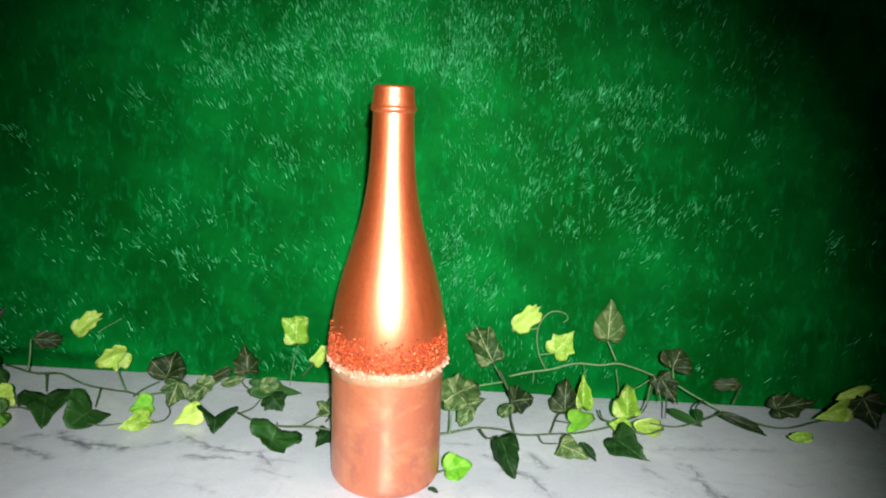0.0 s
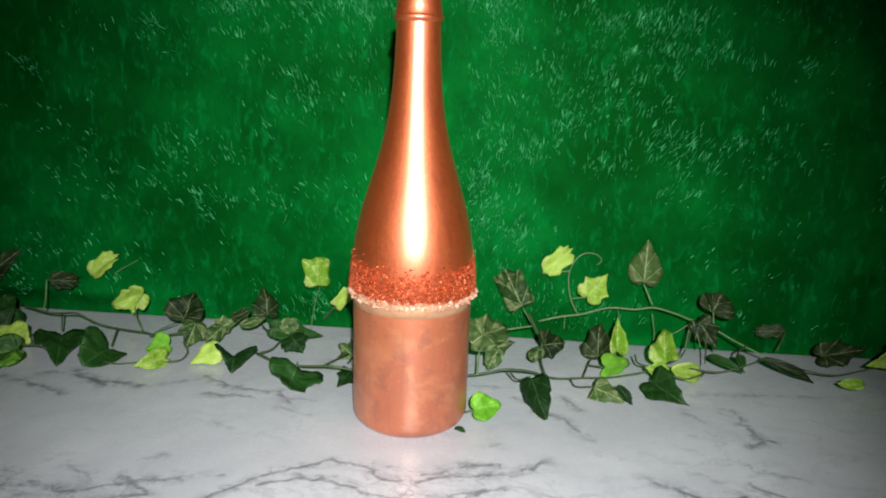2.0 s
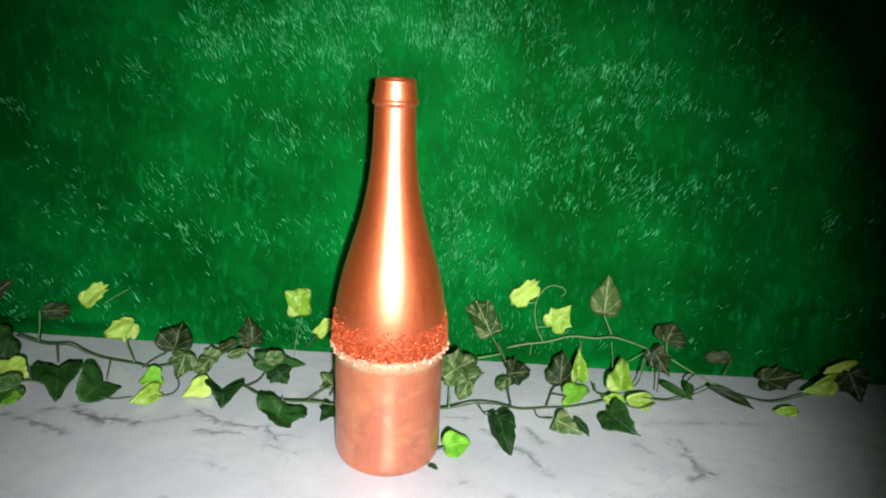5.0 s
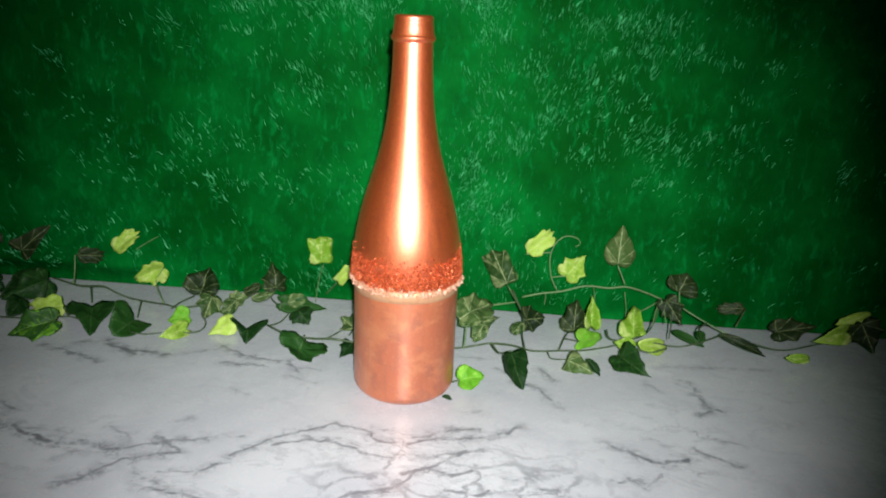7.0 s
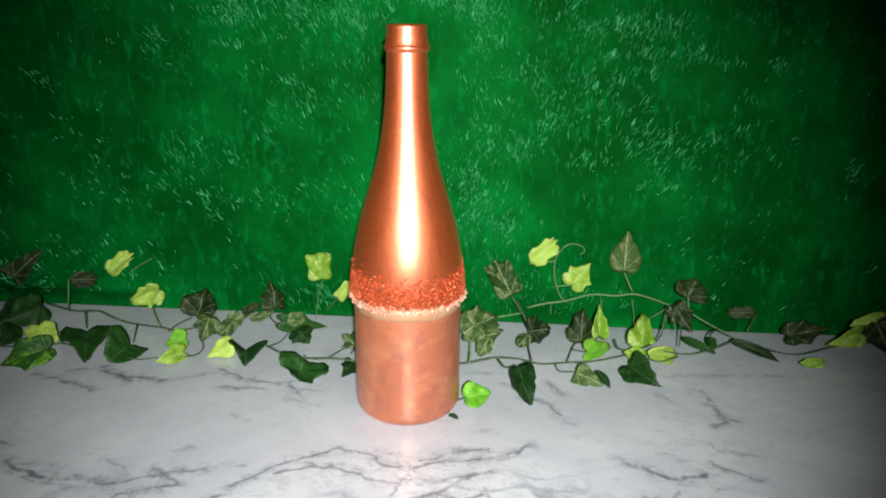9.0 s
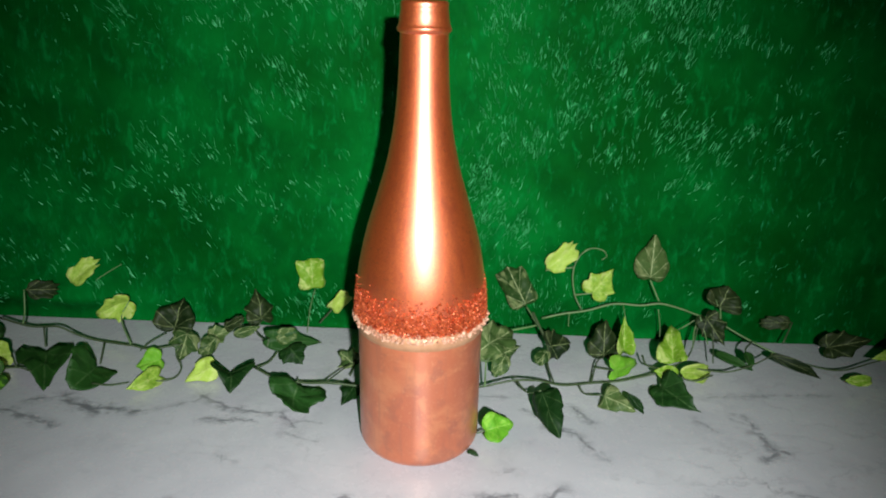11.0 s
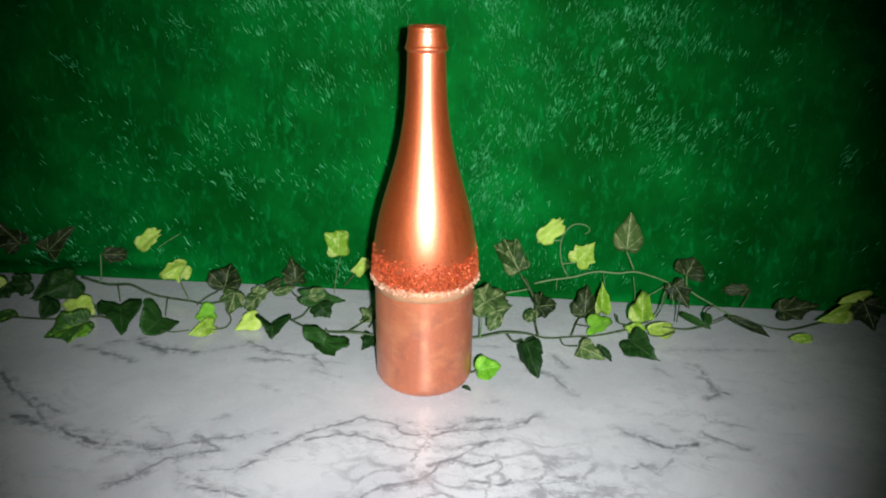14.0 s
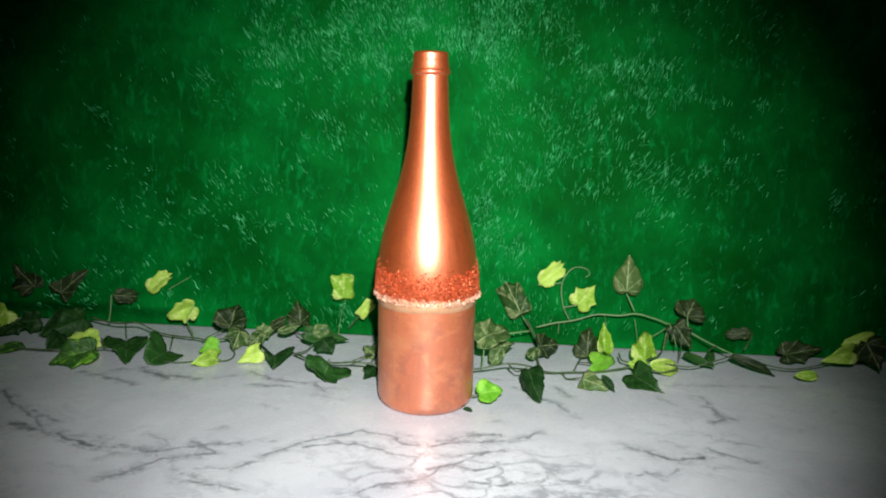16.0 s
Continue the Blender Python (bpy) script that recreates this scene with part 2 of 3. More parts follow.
# ---------------------------------------------------------------- mesh helpers
def smooth(bm):
    for f in bm.faces:
        f.smooth = True
    return bm


def mesh_of(name, bm, *materials):
    me = bpy.data.meshes.new(name)
    bm.normal_update()
    bm.to_mesh(me)
    bm.free()
    for m in materials:
        me.materials.append(m)
    return me


def part(name, bm, material, parent, label=""):
    ob = new(name, mesh_of(name, bm, material))
    ob.parent = parent
    return tagged(ob, label) if label else ob


def thing(name, at, label, category, group="", kind=""):
    ob = new(name)
    ob.empty_display_size = 0.02
    ob.matrix_world = at
    return tagged(ob, label, category, group, kind)


def box(x0, x1, y0, y1, z0, z1, bevel=0.0):
    bm = bmesh.new()
    bmesh.ops.create_cube(bm, size=1)
    for v in bm.verts:
        v.co = Vector(((x0, x1)[v.co.x > 0], (y0, y1)[v.co.y > 0], (z0, z1)[v.co.z > 0]))
    if bevel:
        bmesh.ops.bevel(bm, geom=bm.edges[:], offset=bevel, segments=3, affect="EDGES", profile=0.5)
    return bm


def lathe(profile, sides=96, close_bottom=False):
    """Turn a profile of (radius, height) round z."""
    bm = bmesh.new()
    rings = []
    for r, z in profile:
        rings.append([bm.verts.new((r * math.cos(2 * math.pi * k / sides), r * math.sin(2 * math.pi * k / sides), z)) for k in range(sides)])
    for a, b in zip(rings, rings[1:]):
        for k in range(sides):
            bm.faces.new((a[k], a[(k + 1) % sides], b[(k + 1) % sides], b[k]))
    if close_bottom:
        bm.faces.new(reversed(rings[0]))
    return smooth(bm)


def spline(points, steps=6):
    """Points of a smooth line through the given ones."""
    p = [Vector(v) for v in points]
    p = [2 * p[0] - p[1]] + p + [2 * p[-1] - p[-2]]
    out = []
    for a, b, c, d in zip(p, p[1:], p[2:], p[3:]):
        for k in range(steps):
            t = k / steps
            out.append(0.5 * (2 * b + (c - a) * t + (2 * a - 5 * b + 4 * c - d) * t * t + (3 * b - a - 3 * c + d) * t ** 3))
    return out + [p[-2]]


def tube(points, radius, end_radius=None, sides=8, steps=6):
    line = spline(points, steps)
    bm = bmesh.new()
    rings = []
    for k, q in enumerate(line):
        way = (line[min(k + 1, len(line) - 1)] - line[max(k - 1, 0)]).normalized()
        side = way.cross(Vector((0.3, 0.2, 0.93))).normalized()
        up = side.cross(way)
        f = k / (len(line) - 1)
        r = radius + ((end_radius if end_radius is not None else radius) - radius) * f
        r *= 1 + 0.12 * noise.noise(q * 180)
        rings.append([bm.verts.new(q + r * (math.cos(2 * math.pi * j / sides) * side + math.sin(2 * math.pi * j / sides) * up)) for j in range(sides)])
    for a, b in zip(rings, rings[1:]):
        for j in range(sides):
            bm.faces.new((a[j], b[j], b[(j + 1) % sides], a[(j + 1) % sides]))
    bm.faces.new(rings[0])
    bm.faces.new(reversed(rings[-1]))
    bmesh.ops.recalc_face_normals(bm, faces=bm.faces[:])
    return smooth(bm)


# ---------------------------------------------------------------- the room


def structure(name, bm, material, label, category):
    return tagged(new(name, mesh_of(name, bm, material)), label, category, kind="structure")


def wall_face(x, z):
    """How far back the green wall's uneven face lies."""
    y = WALL_Y + 0.0025 * noise.noise((x * 5, z * 6, 0.3)) + 0.0006 * noise.noise((x * 40, z * 40, 2))
    y -= 0.004 * math.exp(-z / 0.004) * (1 + 0.5 * noise.noise((x * 9, 0, 5)))
    # a soft roll in the sheet's foot, with its underside turned to the table
    along = min(1.0, max(0.0, (-0.22 - x) / 0.10))
    crest = 0.023 + 0.004 * noise.noise((x * 12, 1, 7))
    roll = math.exp(-(z - crest) / 0.02) if z > crest else math.exp(-((z - crest) / 0.010) ** 2)
    return y - 0.010 * along * along * (3 - 2 * along) * roll


def backdrop_sheet():
    """The green wall: slightly uneven, its foot curling out over the table."""
    bm = bmesh.new()
    nx, nz = 220, 190
    rows = []
    for j in range(nz + 1):
        z = 0.0012 + 1.0 * (j / nz) ** 1.8
        row = []
        for i in range(nx + 1):
            x = -1.2 + 2.4 * i / nx
            row.append(bm.verts.new((x, wall_face(x, z), z)))
        rows.append(row)
    for a, b in zip(rows, rows[1:]):
        for i in range(nx):
            bm.faces.new((a[i], a[i + 1], b[i + 1], b[i]))
    back = [[bm.verts.new((v.co.x, WALL_Y + 0.06, v.co.z)) for v in r] for r in (rows[0], rows[-1])]
    for r, q in ((rows[0], back[0]), (rows[-1], back[1])):
        for i in range(nx):
            bm.faces.new((r[i], q[i], q[i + 1], r[i + 1]))
    bmesh.ops.recalc_face_normals(bm, faces=bm.faces[:])
    return smooth(bm)


wall_north = structure("wall_north", backdrop_sheet(), GREEN, "dark green sponge-painted wall with pale flecks behind the table", "wall")


def flecks():
    """Fine bent strokes of paler dry-brushed paint, gathered in swathes. Pale strokes crowded high in the middle also
    stand in for glints.
    """
    rng = random.Random(4)
    verts, faces = [], []

    def stroke(x, z, lean, length, wide):
        """A thin, bent, slightly raised dash."""
        if not 0.006 < z < 0.7:
            return
        bend = rng.gauss(0, 0.14)
        p, start = Vector((x, 0, z)), len(verts)
        for k, w in enumerate((0.25, 1.0, 0.9, 0.15)):
            a = lean + bend * (k - 1.5)
            d = Vector((math.sin(a), 0, math.cos(a)))
            s = Vector((d.z, 0, -d.x)) * wide * w * rng.uniform(0.7, 1.2)
            y = wall_face(p.x, p.z)
            verts.extend([(p.x - s.x, y - 0.0003, p.z - s.z), (p.x, y - 0.0008, p.z), (p.x + s.x, y - 0.0003, p.z + s.z)])
            p = p + d * length / 3
        for k in range(3):
            b = start + 3 * k
            faces.extend([(b, b + 1, b + 4, b + 3), (b + 1, b + 2, b + 5, b + 4)])

    def lean_at(x, z):
        return max(-0.75, min(0.7, 2.4 * (x - 0.06))) + 0.55 * noise.noise((x * 9, z * 9, 4))

    def tuft(px, pz, count, spread):
        turn, size = lean_at(px, pz) + rng.gauss(0, 0.15), rng.uniform(0.7, 1.15)
        for _ in range(count):
            stroke(rng.gauss(px, spread), rng.gauss(pz, spread * 1.1), turn + rng.gauss(0, 0.2),
                   size * rng.choice((0.0018, 0.003, 0.0042, 0.006, 0.0075)), size * rng.uniform(0.00016, 0.00036))

    def swathe(cx, cz, sx, sz, tufts):
        for _ in range(tufts):
            tuft(rng.gauss(cx, sx), rng.gauss(cz, sz), rng.choice((1, 2, 3, 4, 6, 9)), rng.uniform(0.0015, 0.005))

    swathe(-0.159, 0.302, 0.018, 0.020, 82)
    swathe(-0.170, 0.284, 0.013, 0.007, 32)
    swathe(-0.108, 0.297, 0.015, 0.012, 52)
    swathe(-0.093, 0.308, 0.020, 0.015, 70)
    swathe(-0.124, 0.277, 0.021, 0.015, 35)
    swathe(-0.063, 0.282, 0.018, 0.007, 89)
    swathe(-0.043, 0.324, 0.020, 0.014, 55)
    swathe(-0.030, 0.318, 0.010, 0.005, 40)
    swathe(0.028, 0.303, 0.015, 0.006, 105)
    swathe(0.037, 0.329, 0.015, 0.012, 57)
    swathe(0.067, 0.325, 0.013, 0.012, 66)
    swathe(0.054, 0.296, 0.006, 0.012, 47)
    swathe(0.060, 0.274, 0.010, 0.015, 53)
    swathe(0.113, 0.318, 0.012, 0.019, 66)
    swathe(0.129, 0.300, 0.004, 0.008, 16)
    swathe(0.146, 0.278, 0.010, 0.006, 31)
    swathe(0.189, 0.281, 0.023, 0.007, 88)
    swathe(0.194, 0.259, 0.021, 0.005, 21)
    swathe(0.241, 0.256, 0.023, 0.005, 16)
    swathe(0.104, 0.233, 0.007, 0.013, 18)
    swathe(0.145, 0.230, 0.013, 0.012, 27)
    swathe(0.186, 0.243, 0.025, 0.013, 28)
    swathe(0.168, 0.211, 0.031, 0.007, 23)
    swathe(0.132, 0.198, 0.016, 0.009, 25)
    swathe(0.197, 0.183, 0.026, 0.011, 37)
    swathe(0.229, 0.183, 0.010, 0.008, 14)
    swathe(0.157, 0.163, 0.016, 0.006, 16)
    swathe(0.087, 0.169, 0.011, 0.013, 24)
    swathe(0.216, 0.155, 0.021, 0.011, 18)
    swathe(0.261, 0.176, 0.011, 0.010, 12)
    swathe(0.297, 0.186, 0.016, 0.021, 12)
    swathe(-0.232, 0.256, 0.015, 0.007, 13)
    swathe(-0.120, 0.216, 0.016, 0.016, 20)
    swathe(-0.062, 0.235, 0.015, 0.016, 20)
    swathe(-0.104, 0.207, 0.010, 0.008, 11)
    swathe(-0.164, 0.150, 0.019, 0.016, 17)
    swathe(-0.149, 0.115, 0.022, 0.013, 16)
    swathe(-0.217, 0.161, 0.014, 0.017, 13)
    swathe(-0.067, 0.128, 0.011, 0.017, 15)
    swathe(-0.208, 0.114, 0.021, 0.017, 13)
    swathe(-0.264, 0.105, 0.022, 0.011, 8)
    swathe(0.402, 0.157, 0.014, 0.004, 10)
    swathe(0.313, 0.250, 0.005, 0.004, 4)
    swathe(0.334, 0.251, 0.004, 0.007, 4)
    swathe(-0.347, 0.225, 0.007, 0.005, 8)
    swathe(0.052, 0.129, 0.013, 0.020, 80)
    swathe(0.070, 0.091, 0.022, 0.015, 66)
    swathe(-0.106, 0.028, 0.023, 0.012, 17)
    swathe(-0.024, 0.363, 0.059, 0.014, 217)
    swathe(0.104, 0.369, 0.058, 0.018, 201)
    swathe(-0.142, 0.357, 0.059, 0.019, 89)
    swathe(0.256, 0.330, 0.040, 0.024, 60)
    swathe(-0.299, 0.137, 0.032, 0.022, 10)
    swathe(0.101, 0.034, 0.067, 0.012, 68)
    swathe(0.049, 0.142, 0.013, 0.028, 34)
    swathe(0.058, 0.208, 0.013, 0.026, 30)
    swathe(0.092, 0.180, 0.021, 0.027, 30)
    swathe(0.082, 0.242, 0.021, 0.020, 30)
    swathe(0.008, 0.313, 0.030, 0.011, 81)
    swathe(0.057, 0.320, 0.020, 0.014, 54)
    swathe(-0.023, 0.335, 0.035, 0.010, 61)
    swathe(-0.063, 0.314, 0.025, 0.015, 34)
    swathe(-0.380, 0.027, 0.040, 0.004, 14)
    swathe(-0.300, 0.032, 0.050, 0.010, 12)
    swathe(-0.360, 0.052, 0.060, 0.015, 14)
    swathe(-0.080, 0.016, 0.050, 0.007, 16)
    swathe(0.100, 0.018, 0.080, 0.008, 22)
    for _ in range(520):
        tuft(rng.uniform(-0.7, 0.75), rng.uniform(0.004, 0.55), rng.choice((1, 2, 3, 5)), rng.uniform(0.002, 0.007))
    me = bpy.data.meshes.new("paint_flecks_and_glints")
    me.from_pydata(verts, [], faces)
    me.materials.append(FLECK)
    ob = new("paint_flecks_and_glints", me)
    ob.parent = wall_north
    tagged(ob, "pale green flecks of dry-brushed paint, with glints of light put in as pale strokes", kind="stuff")


flecks()

structure("wall_south", box(-1.6, 1.6, -2.56, -2.5, TABLE_LOW, 1.75), PLASTER, "plain dim plaster wall of the room", "wall")
structure("wall_west", box(-1.66, -1.6, -2.5, 0.24, TABLE_LOW, 1.75), PLASTER, "plain dim plaster wall of the room", "wall")
structure("wall_east", box(1.6, 1.66, -2.5, 0.24, TABLE_LOW, 1.75), PLASTER, "plain dim plaster wall of the room", "wall")
structure("wall_behind", box(-1.6, 1.6, 0.245, 0.30, TABLE_LOW, 1.75), PLASTER, "plain dim plaster wall behind the green panel", "wall")
structure("ceiling", box(-1.66, 1.66, -2.56, 0.30, 1.75, 1.81), PLASTER, "plain dim ceiling of the room", "ceiling")
structure("floor", box(-1.66, 1.66, -2.56, 0.30, TABLE_LOW - 0.06, TABLE_LOW), BOARDS, "plain dark floor of the room", "floor")



def marble_top(x0, x1, y0, y1, z0, z1):
    """A slab with eased edges whose printed face knows how far each spot lies from the veins."""
    xs = np.concatenate(([x0], np.linspace(-0.50, 0.46, 521), [x1]))
    ys = np.concatenate(([y0], np.linspace(-0.27, 0.14, 223), [y1]))
    gx, gy = (a.ravel() for a in np.meshgrid(xs, ys))
    stir = []
    for x, y in zip(gx, gy):
        wide, fine = noise.noise_vector((x * 26, y * 26, 3)), noise.noise_vector((x * 95, y * 95, 8))
        tiny = noise.noise_vector((x * 230, y * 230, 5))
        stir.append((0.0028 * wide.x + 0.0028 * fine.x + 0.0015 * tiny.x, 0.0024 * wide.y + 0.0026 * fine.y + 0.0015 * tiny.y))
    stir = np.array(stir)
    px, py = gx + stir[:, 0], gy + stir[:, 1]
    far = {}

    def vein(strength, *points):
        for (ax, ay), (bx, by) in zip(points, points[1:]):
            dx, dy = bx - ax, by - ay
            along = np.clip(((px - ax) * dx + (py - ay) * dy) / (dx * dx + dy * dy), 0, 1)
            away = np.hypot(px - ax - along * dx, py - ay - along * dy)
            far[strength] = np.minimum(far.get(strength, 0.02), away)

    vein("strong", (-0.289, -0.067), (-0.272, -0.071), (-0.254, -0.077), (-0.233, -0.084), (-0.216, -0.090))
    vein("strong", (-0.216, -0.090), (-0.196, -0.090), (-0.179, -0.093), (-0.165, -0.093))
    vein("strong", (-0.246, 0.047), (-0.222, 0.039), (-0.191, 0.038))
    vein("strong", (0.174, -0.053), (0.182, -0.060), (0.194, -0.062), (0.211, -0.057))
    vein("strong", (-0.237, 0.045), (-0.219, 0.032))
    vein("middle", (-0.165, -0.093), (-0.152, -0.086), (-0.136, -0.081), (-0.116, -0.074))
    vein("middle", (-0.149, -0.077), (-0.135, -0.085), (-0.130, -0.091))
    vein("middle", (-0.184, -0.132), (-0.172, -0.120), (-0.158, -0.103))
    vein("middle", (-0.158, -0.103), (-0.143, -0.097), (-0.128, -0.092))
    vein("middle", (-0.094, -0.091), (-0.084, -0.079), (-0.073, -0.067), (-0.050, -0.056), (-0.035, -0.046))
    vein("middle", (-0.035, -0.046), (-0.022, -0.048), (-0.008, -0.054), (-0.001, -0.062), (0.021, -0.062))
    vein("middle", (-0.071, -0.075), (-0.052, -0.068), (-0.027, -0.068), (-0.006, -0.079), (0.012, -0.080))
    vein("middle", (-0.108, -0.109), (-0.092, -0.098))
    vein("middle", (-0.139, -0.126), (-0.120, -0.130), (-0.096, -0.135))
    vein("middle", (-0.138, -0.120), (-0.119, -0.126))
    vein("middle", (-0.298, -0.040), (-0.283, -0.054), (-0.264, -0.070))
    vein("middle", (-0.333, -0.011), (-0.309, -0.033), (-0.294, -0.040))
    vein("middle", (-0.287, -0.043), (-0.258, -0.059))
    vein("middle", (-0.297, 0.039), (-0.266, 0.028), (-0.241, 0.016))
    vein("middle", (-0.271, 0.047), (-0.246, 0.055))
    vein("middle", (-0.153, 0.059), (-0.123, 0.042), (-0.093, 0.040))
    vein("middle", (-0.144, 0.030), (-0.110, 0.030))
    vein("middle", (-0.093, 0.040), (-0.077, 0.023))
    vein("middle", (0.017, -0.065), (0.033, -0.055), (0.054, -0.052))
    vein("middle", (0.021, -0.055), (0.037, -0.048), (0.048, -0.042), (0.067, -0.039))
    vein("middle", (0.054, -0.052), (0.071, -0.049), (0.088, -0.041), (0.100, -0.031))
    vein("middle", (0.014, -0.075), (0.034, -0.078), (0.054, -0.069), (0.068, -0.064))
    vein("middle", (0.019, -0.096), (0.034, -0.089), (0.046, -0.079), (0.058, -0.065))
    vein("middle", (0.034, -0.089), (0.050, -0.094), (0.066, -0.086))
    vein("middle", (-0.022, -0.130), (-0.009, -0.119), (0.013, -0.111), (0.023, -0.102), (0.027, -0.091))
    vein("middle", (-0.001, -0.118), (0.013, -0.114))
    vein("middle", (0.046, -0.108), (0.065, -0.111), (0.074, -0.106))
    vein("middle", (0.236, 0.057), (0.246, 0.049), (0.244, 0.035), (0.248, 0.018), (0.257, 0.012))
    vein("middle", (0.237, 0.005), (0.248, 0.012))
    vein("middle", (0.155, -0.043), (0.174, -0.053))
    vein("middle", (0.219, -0.045), (0.235, -0.053), (0.247, -0.059))
    vein("middle", (0.158, -0.088), (0.175, -0.083))
    vein("middle", (0.105, -0.099), (0.118, -0.101))
    vein("middle", (0.098, 0.035), (0.116, 0.027), (0.123, 0.007))
    vein("middle", (0.120, 0.061), (0.130, 0.042))
    vein("faint", (-0.120, -0.074), (-0.093, -0.068))
    vein("faint", (-0.185, -0.070), (-0.167, -0.078), (-0.163, -0.090))
    vein("faint", (-0.245, -0.078), (-0.208, -0.078))
    vein("faint", (-0.150, -0.060), (-0.136, -0.055))
    vein("faint", (-0.202, -0.109), (-0.190, -0.099), (-0.176, -0.098))
    vein("faint", (-0.171, -0.109), (-0.168, -0.108))
    vein("faint", (-0.156, -0.103), (-0.141, -0.118))
    vein("faint", (-0.133, -0.113), (-0.112, -0.109))
    vein("faint", (-0.195, 0.035), (-0.161, 0.051), (-0.148, 0.059))
    vein("faint", (-0.081, 0.031), (-0.059, 0.029))
    vein("faint", (-0.085, 0.017), (-0.057, 0.008))
    vein("faint", (-0.123, -0.008), (-0.107, -0.015))
    vein("faint", (-0.009, -0.047), (0.017, -0.052), (0.037, -0.048))
    vein("faint", (0.071, -0.090), (0.096, -0.094))
    vein("faint", (0.065, -0.107), (0.091, -0.107), (0.110, -0.103), (0.132, -0.108), (0.154, -0.108))
    vein("faint", (0.091, -0.110), (0.101, -0.114), (0.130, -0.117))
    vein("faint", (0.059, -0.015), (0.072, -0.018))
    vein("faint", (0.094, 0.048), (0.082, 0.057))
    vein("faint", (0.207, 0.050), (0.216, 0.037))
    vein("faint", (0.189, -0.033), (0.205, -0.042))
    vein("faint", (0.227, -0.019), (0.227, -0.027), (0.257, -0.031))
    vein("faint", (0.213, -0.072), (0.224, -0.069))
    vein("faint", (0.219, 0.080), (0.325, 0.091))
    vein("faint", (0.123, 0.003), (0.132, -0.001))
    vein("faint", (-0.022, -0.130), (-0.036, -0.132))
    vein("faint", (0.050, 0.072), (0.070, 0.071))
    vein("faint", (0.177, -0.091), (0.188, -0.076))

    nx, ny = len(xs), len(ys)
    verts = [(x, y, z1) for x, y in zip(gx, gy)]
    faces = [(j * nx + i, j * nx + i + 1, (j + 1) * nx + i + 1, (j + 1) * nx + i) for j in range(ny - 1) for i in range(nx - 1)]
    rim = [i for i in range(nx)] + [j * nx + nx - 1 for j in range(1, ny)]
    rim += [(ny - 1) * nx + i for i in range(nx - 2, -1, -1)] + [j * nx for j in range(ny - 2, 0, -1)]
    last = rim
    for out, z in ((0.0015, z1 - 0.0006), (0.0025, z1 - 0.0025), (0.0025, z0)):
        ring = []
        for k in rim:
            x, y = verts[k][:2]
            ring.append(len(verts))
            verts.append((x + out * (int(x == x1) - int(x == x0)), y + out * (int(y == y1) - int(y == y0)), z))
        faces += [(last[k], ring[k], ring[(k + 1) % len(rim)], last[(k + 1) % len(rim)]) for k in range(len(rim))]
        last = ring
    faces.append(tuple(reversed(last)))
    me = bpy.data.meshes.new("tabletop")
    me.from_pydata(verts, [], faces)
    me.materials.append(MARBLE)
    for strength, away in far.items():
        layer = me.attributes.new("from_" + strength + "_vein", "FLOAT", "POINT")
        values = np.full(len(verts), 0.02, dtype=np.float32)
        values[:len(away)] = away
        layer.data.foreach_set("value", values)
    return me


table = thing("table", pose(0, 0, TABLE_LOW), "table covered with a white grey-veined marble print against the green wall", "table")
tabletop = new("tabletop", marble_top(-1.0, 1.0, -0.62, 0.24, -TABLE_LOW - 0.03, -TABLE_LOW))
tabletop.parent = table
tagged(tabletop, "glossy white marble top with grey veins")
for lx in (-0.93, 0.93):
    for ly in (-0.56, 0.18):
        part("leg", box(lx - 0.03, lx + 0.03, ly - 0.03, ly + 0.03, 0, -TABLE_LOW - 0.03, 0.004), WOOD, table)

# ---------------------------------------------------------------- the bottle
bottle = thing("bottle", pose(0.0075, 0.0195, 0.0002, 0.6, -0.75, 0), "copper-painted glass bottle with a crusted band, standing on the marble top", "bottle")
R = 0.0392


def arc(cr, cz, r, a0, a1, n=8):
    return [(cr + r * math.cos(radians(a0 + (a1 - a0) * k / n)), cz + r * math.sin(radians(a0 + (a1 - a0) * k / n))) for k in range(n + 1)]


def eased(rows, steps=5):
    return [(q.x, q.z) for q in spline([(r, 0, z) for r, z in rows], steps)]


lower = [(0.001, 0.004), (0.022, 0.003), (0.028, 0.0)] + arc(R - 0.009, 0.009, 0.009, -90, 0) + [(R, 0.03), (R - 0.0002, 0.055), (R - 0.0001, 0.085)]
part("lower_body", lathe(lower), ROSE, bottle, "dull rose-copper painted lower half with pale blotches")
part("band", lathe([(R - 0.0006, 0.0842), (R + 0.0003, 0.0847), (R + 0.0004, 0.088), (R + 0.0005, 0.093), (R - 0.0005, 0.0935)]), BAND, bottle, "pale copper ring below the crust")
shoulder = eased([(R - 0.0002, 0.0925), (R, 0.104), (0.0393, 0.115), (0.0379, 0.1275), (0.0338, 0.1462), (0.0274, 0.1675), (0.0214, 0.188),
                  (0.0172, 0.209), (0.0150, 0.228), (0.0140, 0.245), (0.0134, 0.2612)])
part("upper_body", lathe(shoulder), COPPER, bottle, "satin metallic copper shoulder and neck")
lip = eased([(0.0131, 0.2600), (0.0138, 0.2610), (0.0149, 0.2620), (0.0152, 0.2636), (0.0145, 0.2649), (0.0139, 0.2675), (0.0135, 0.2707),
             (0.0131, 0.2733), (0.0132, 0.2751), (0.0130, 0.2768), (0.0119, 0.2779), (0.0104, 0.2774), (0.0096, 0.2758)], 4)
part("lip", lathe(lip), COPPER, bottle, "copper-painted crown finish with a raised collar ring")
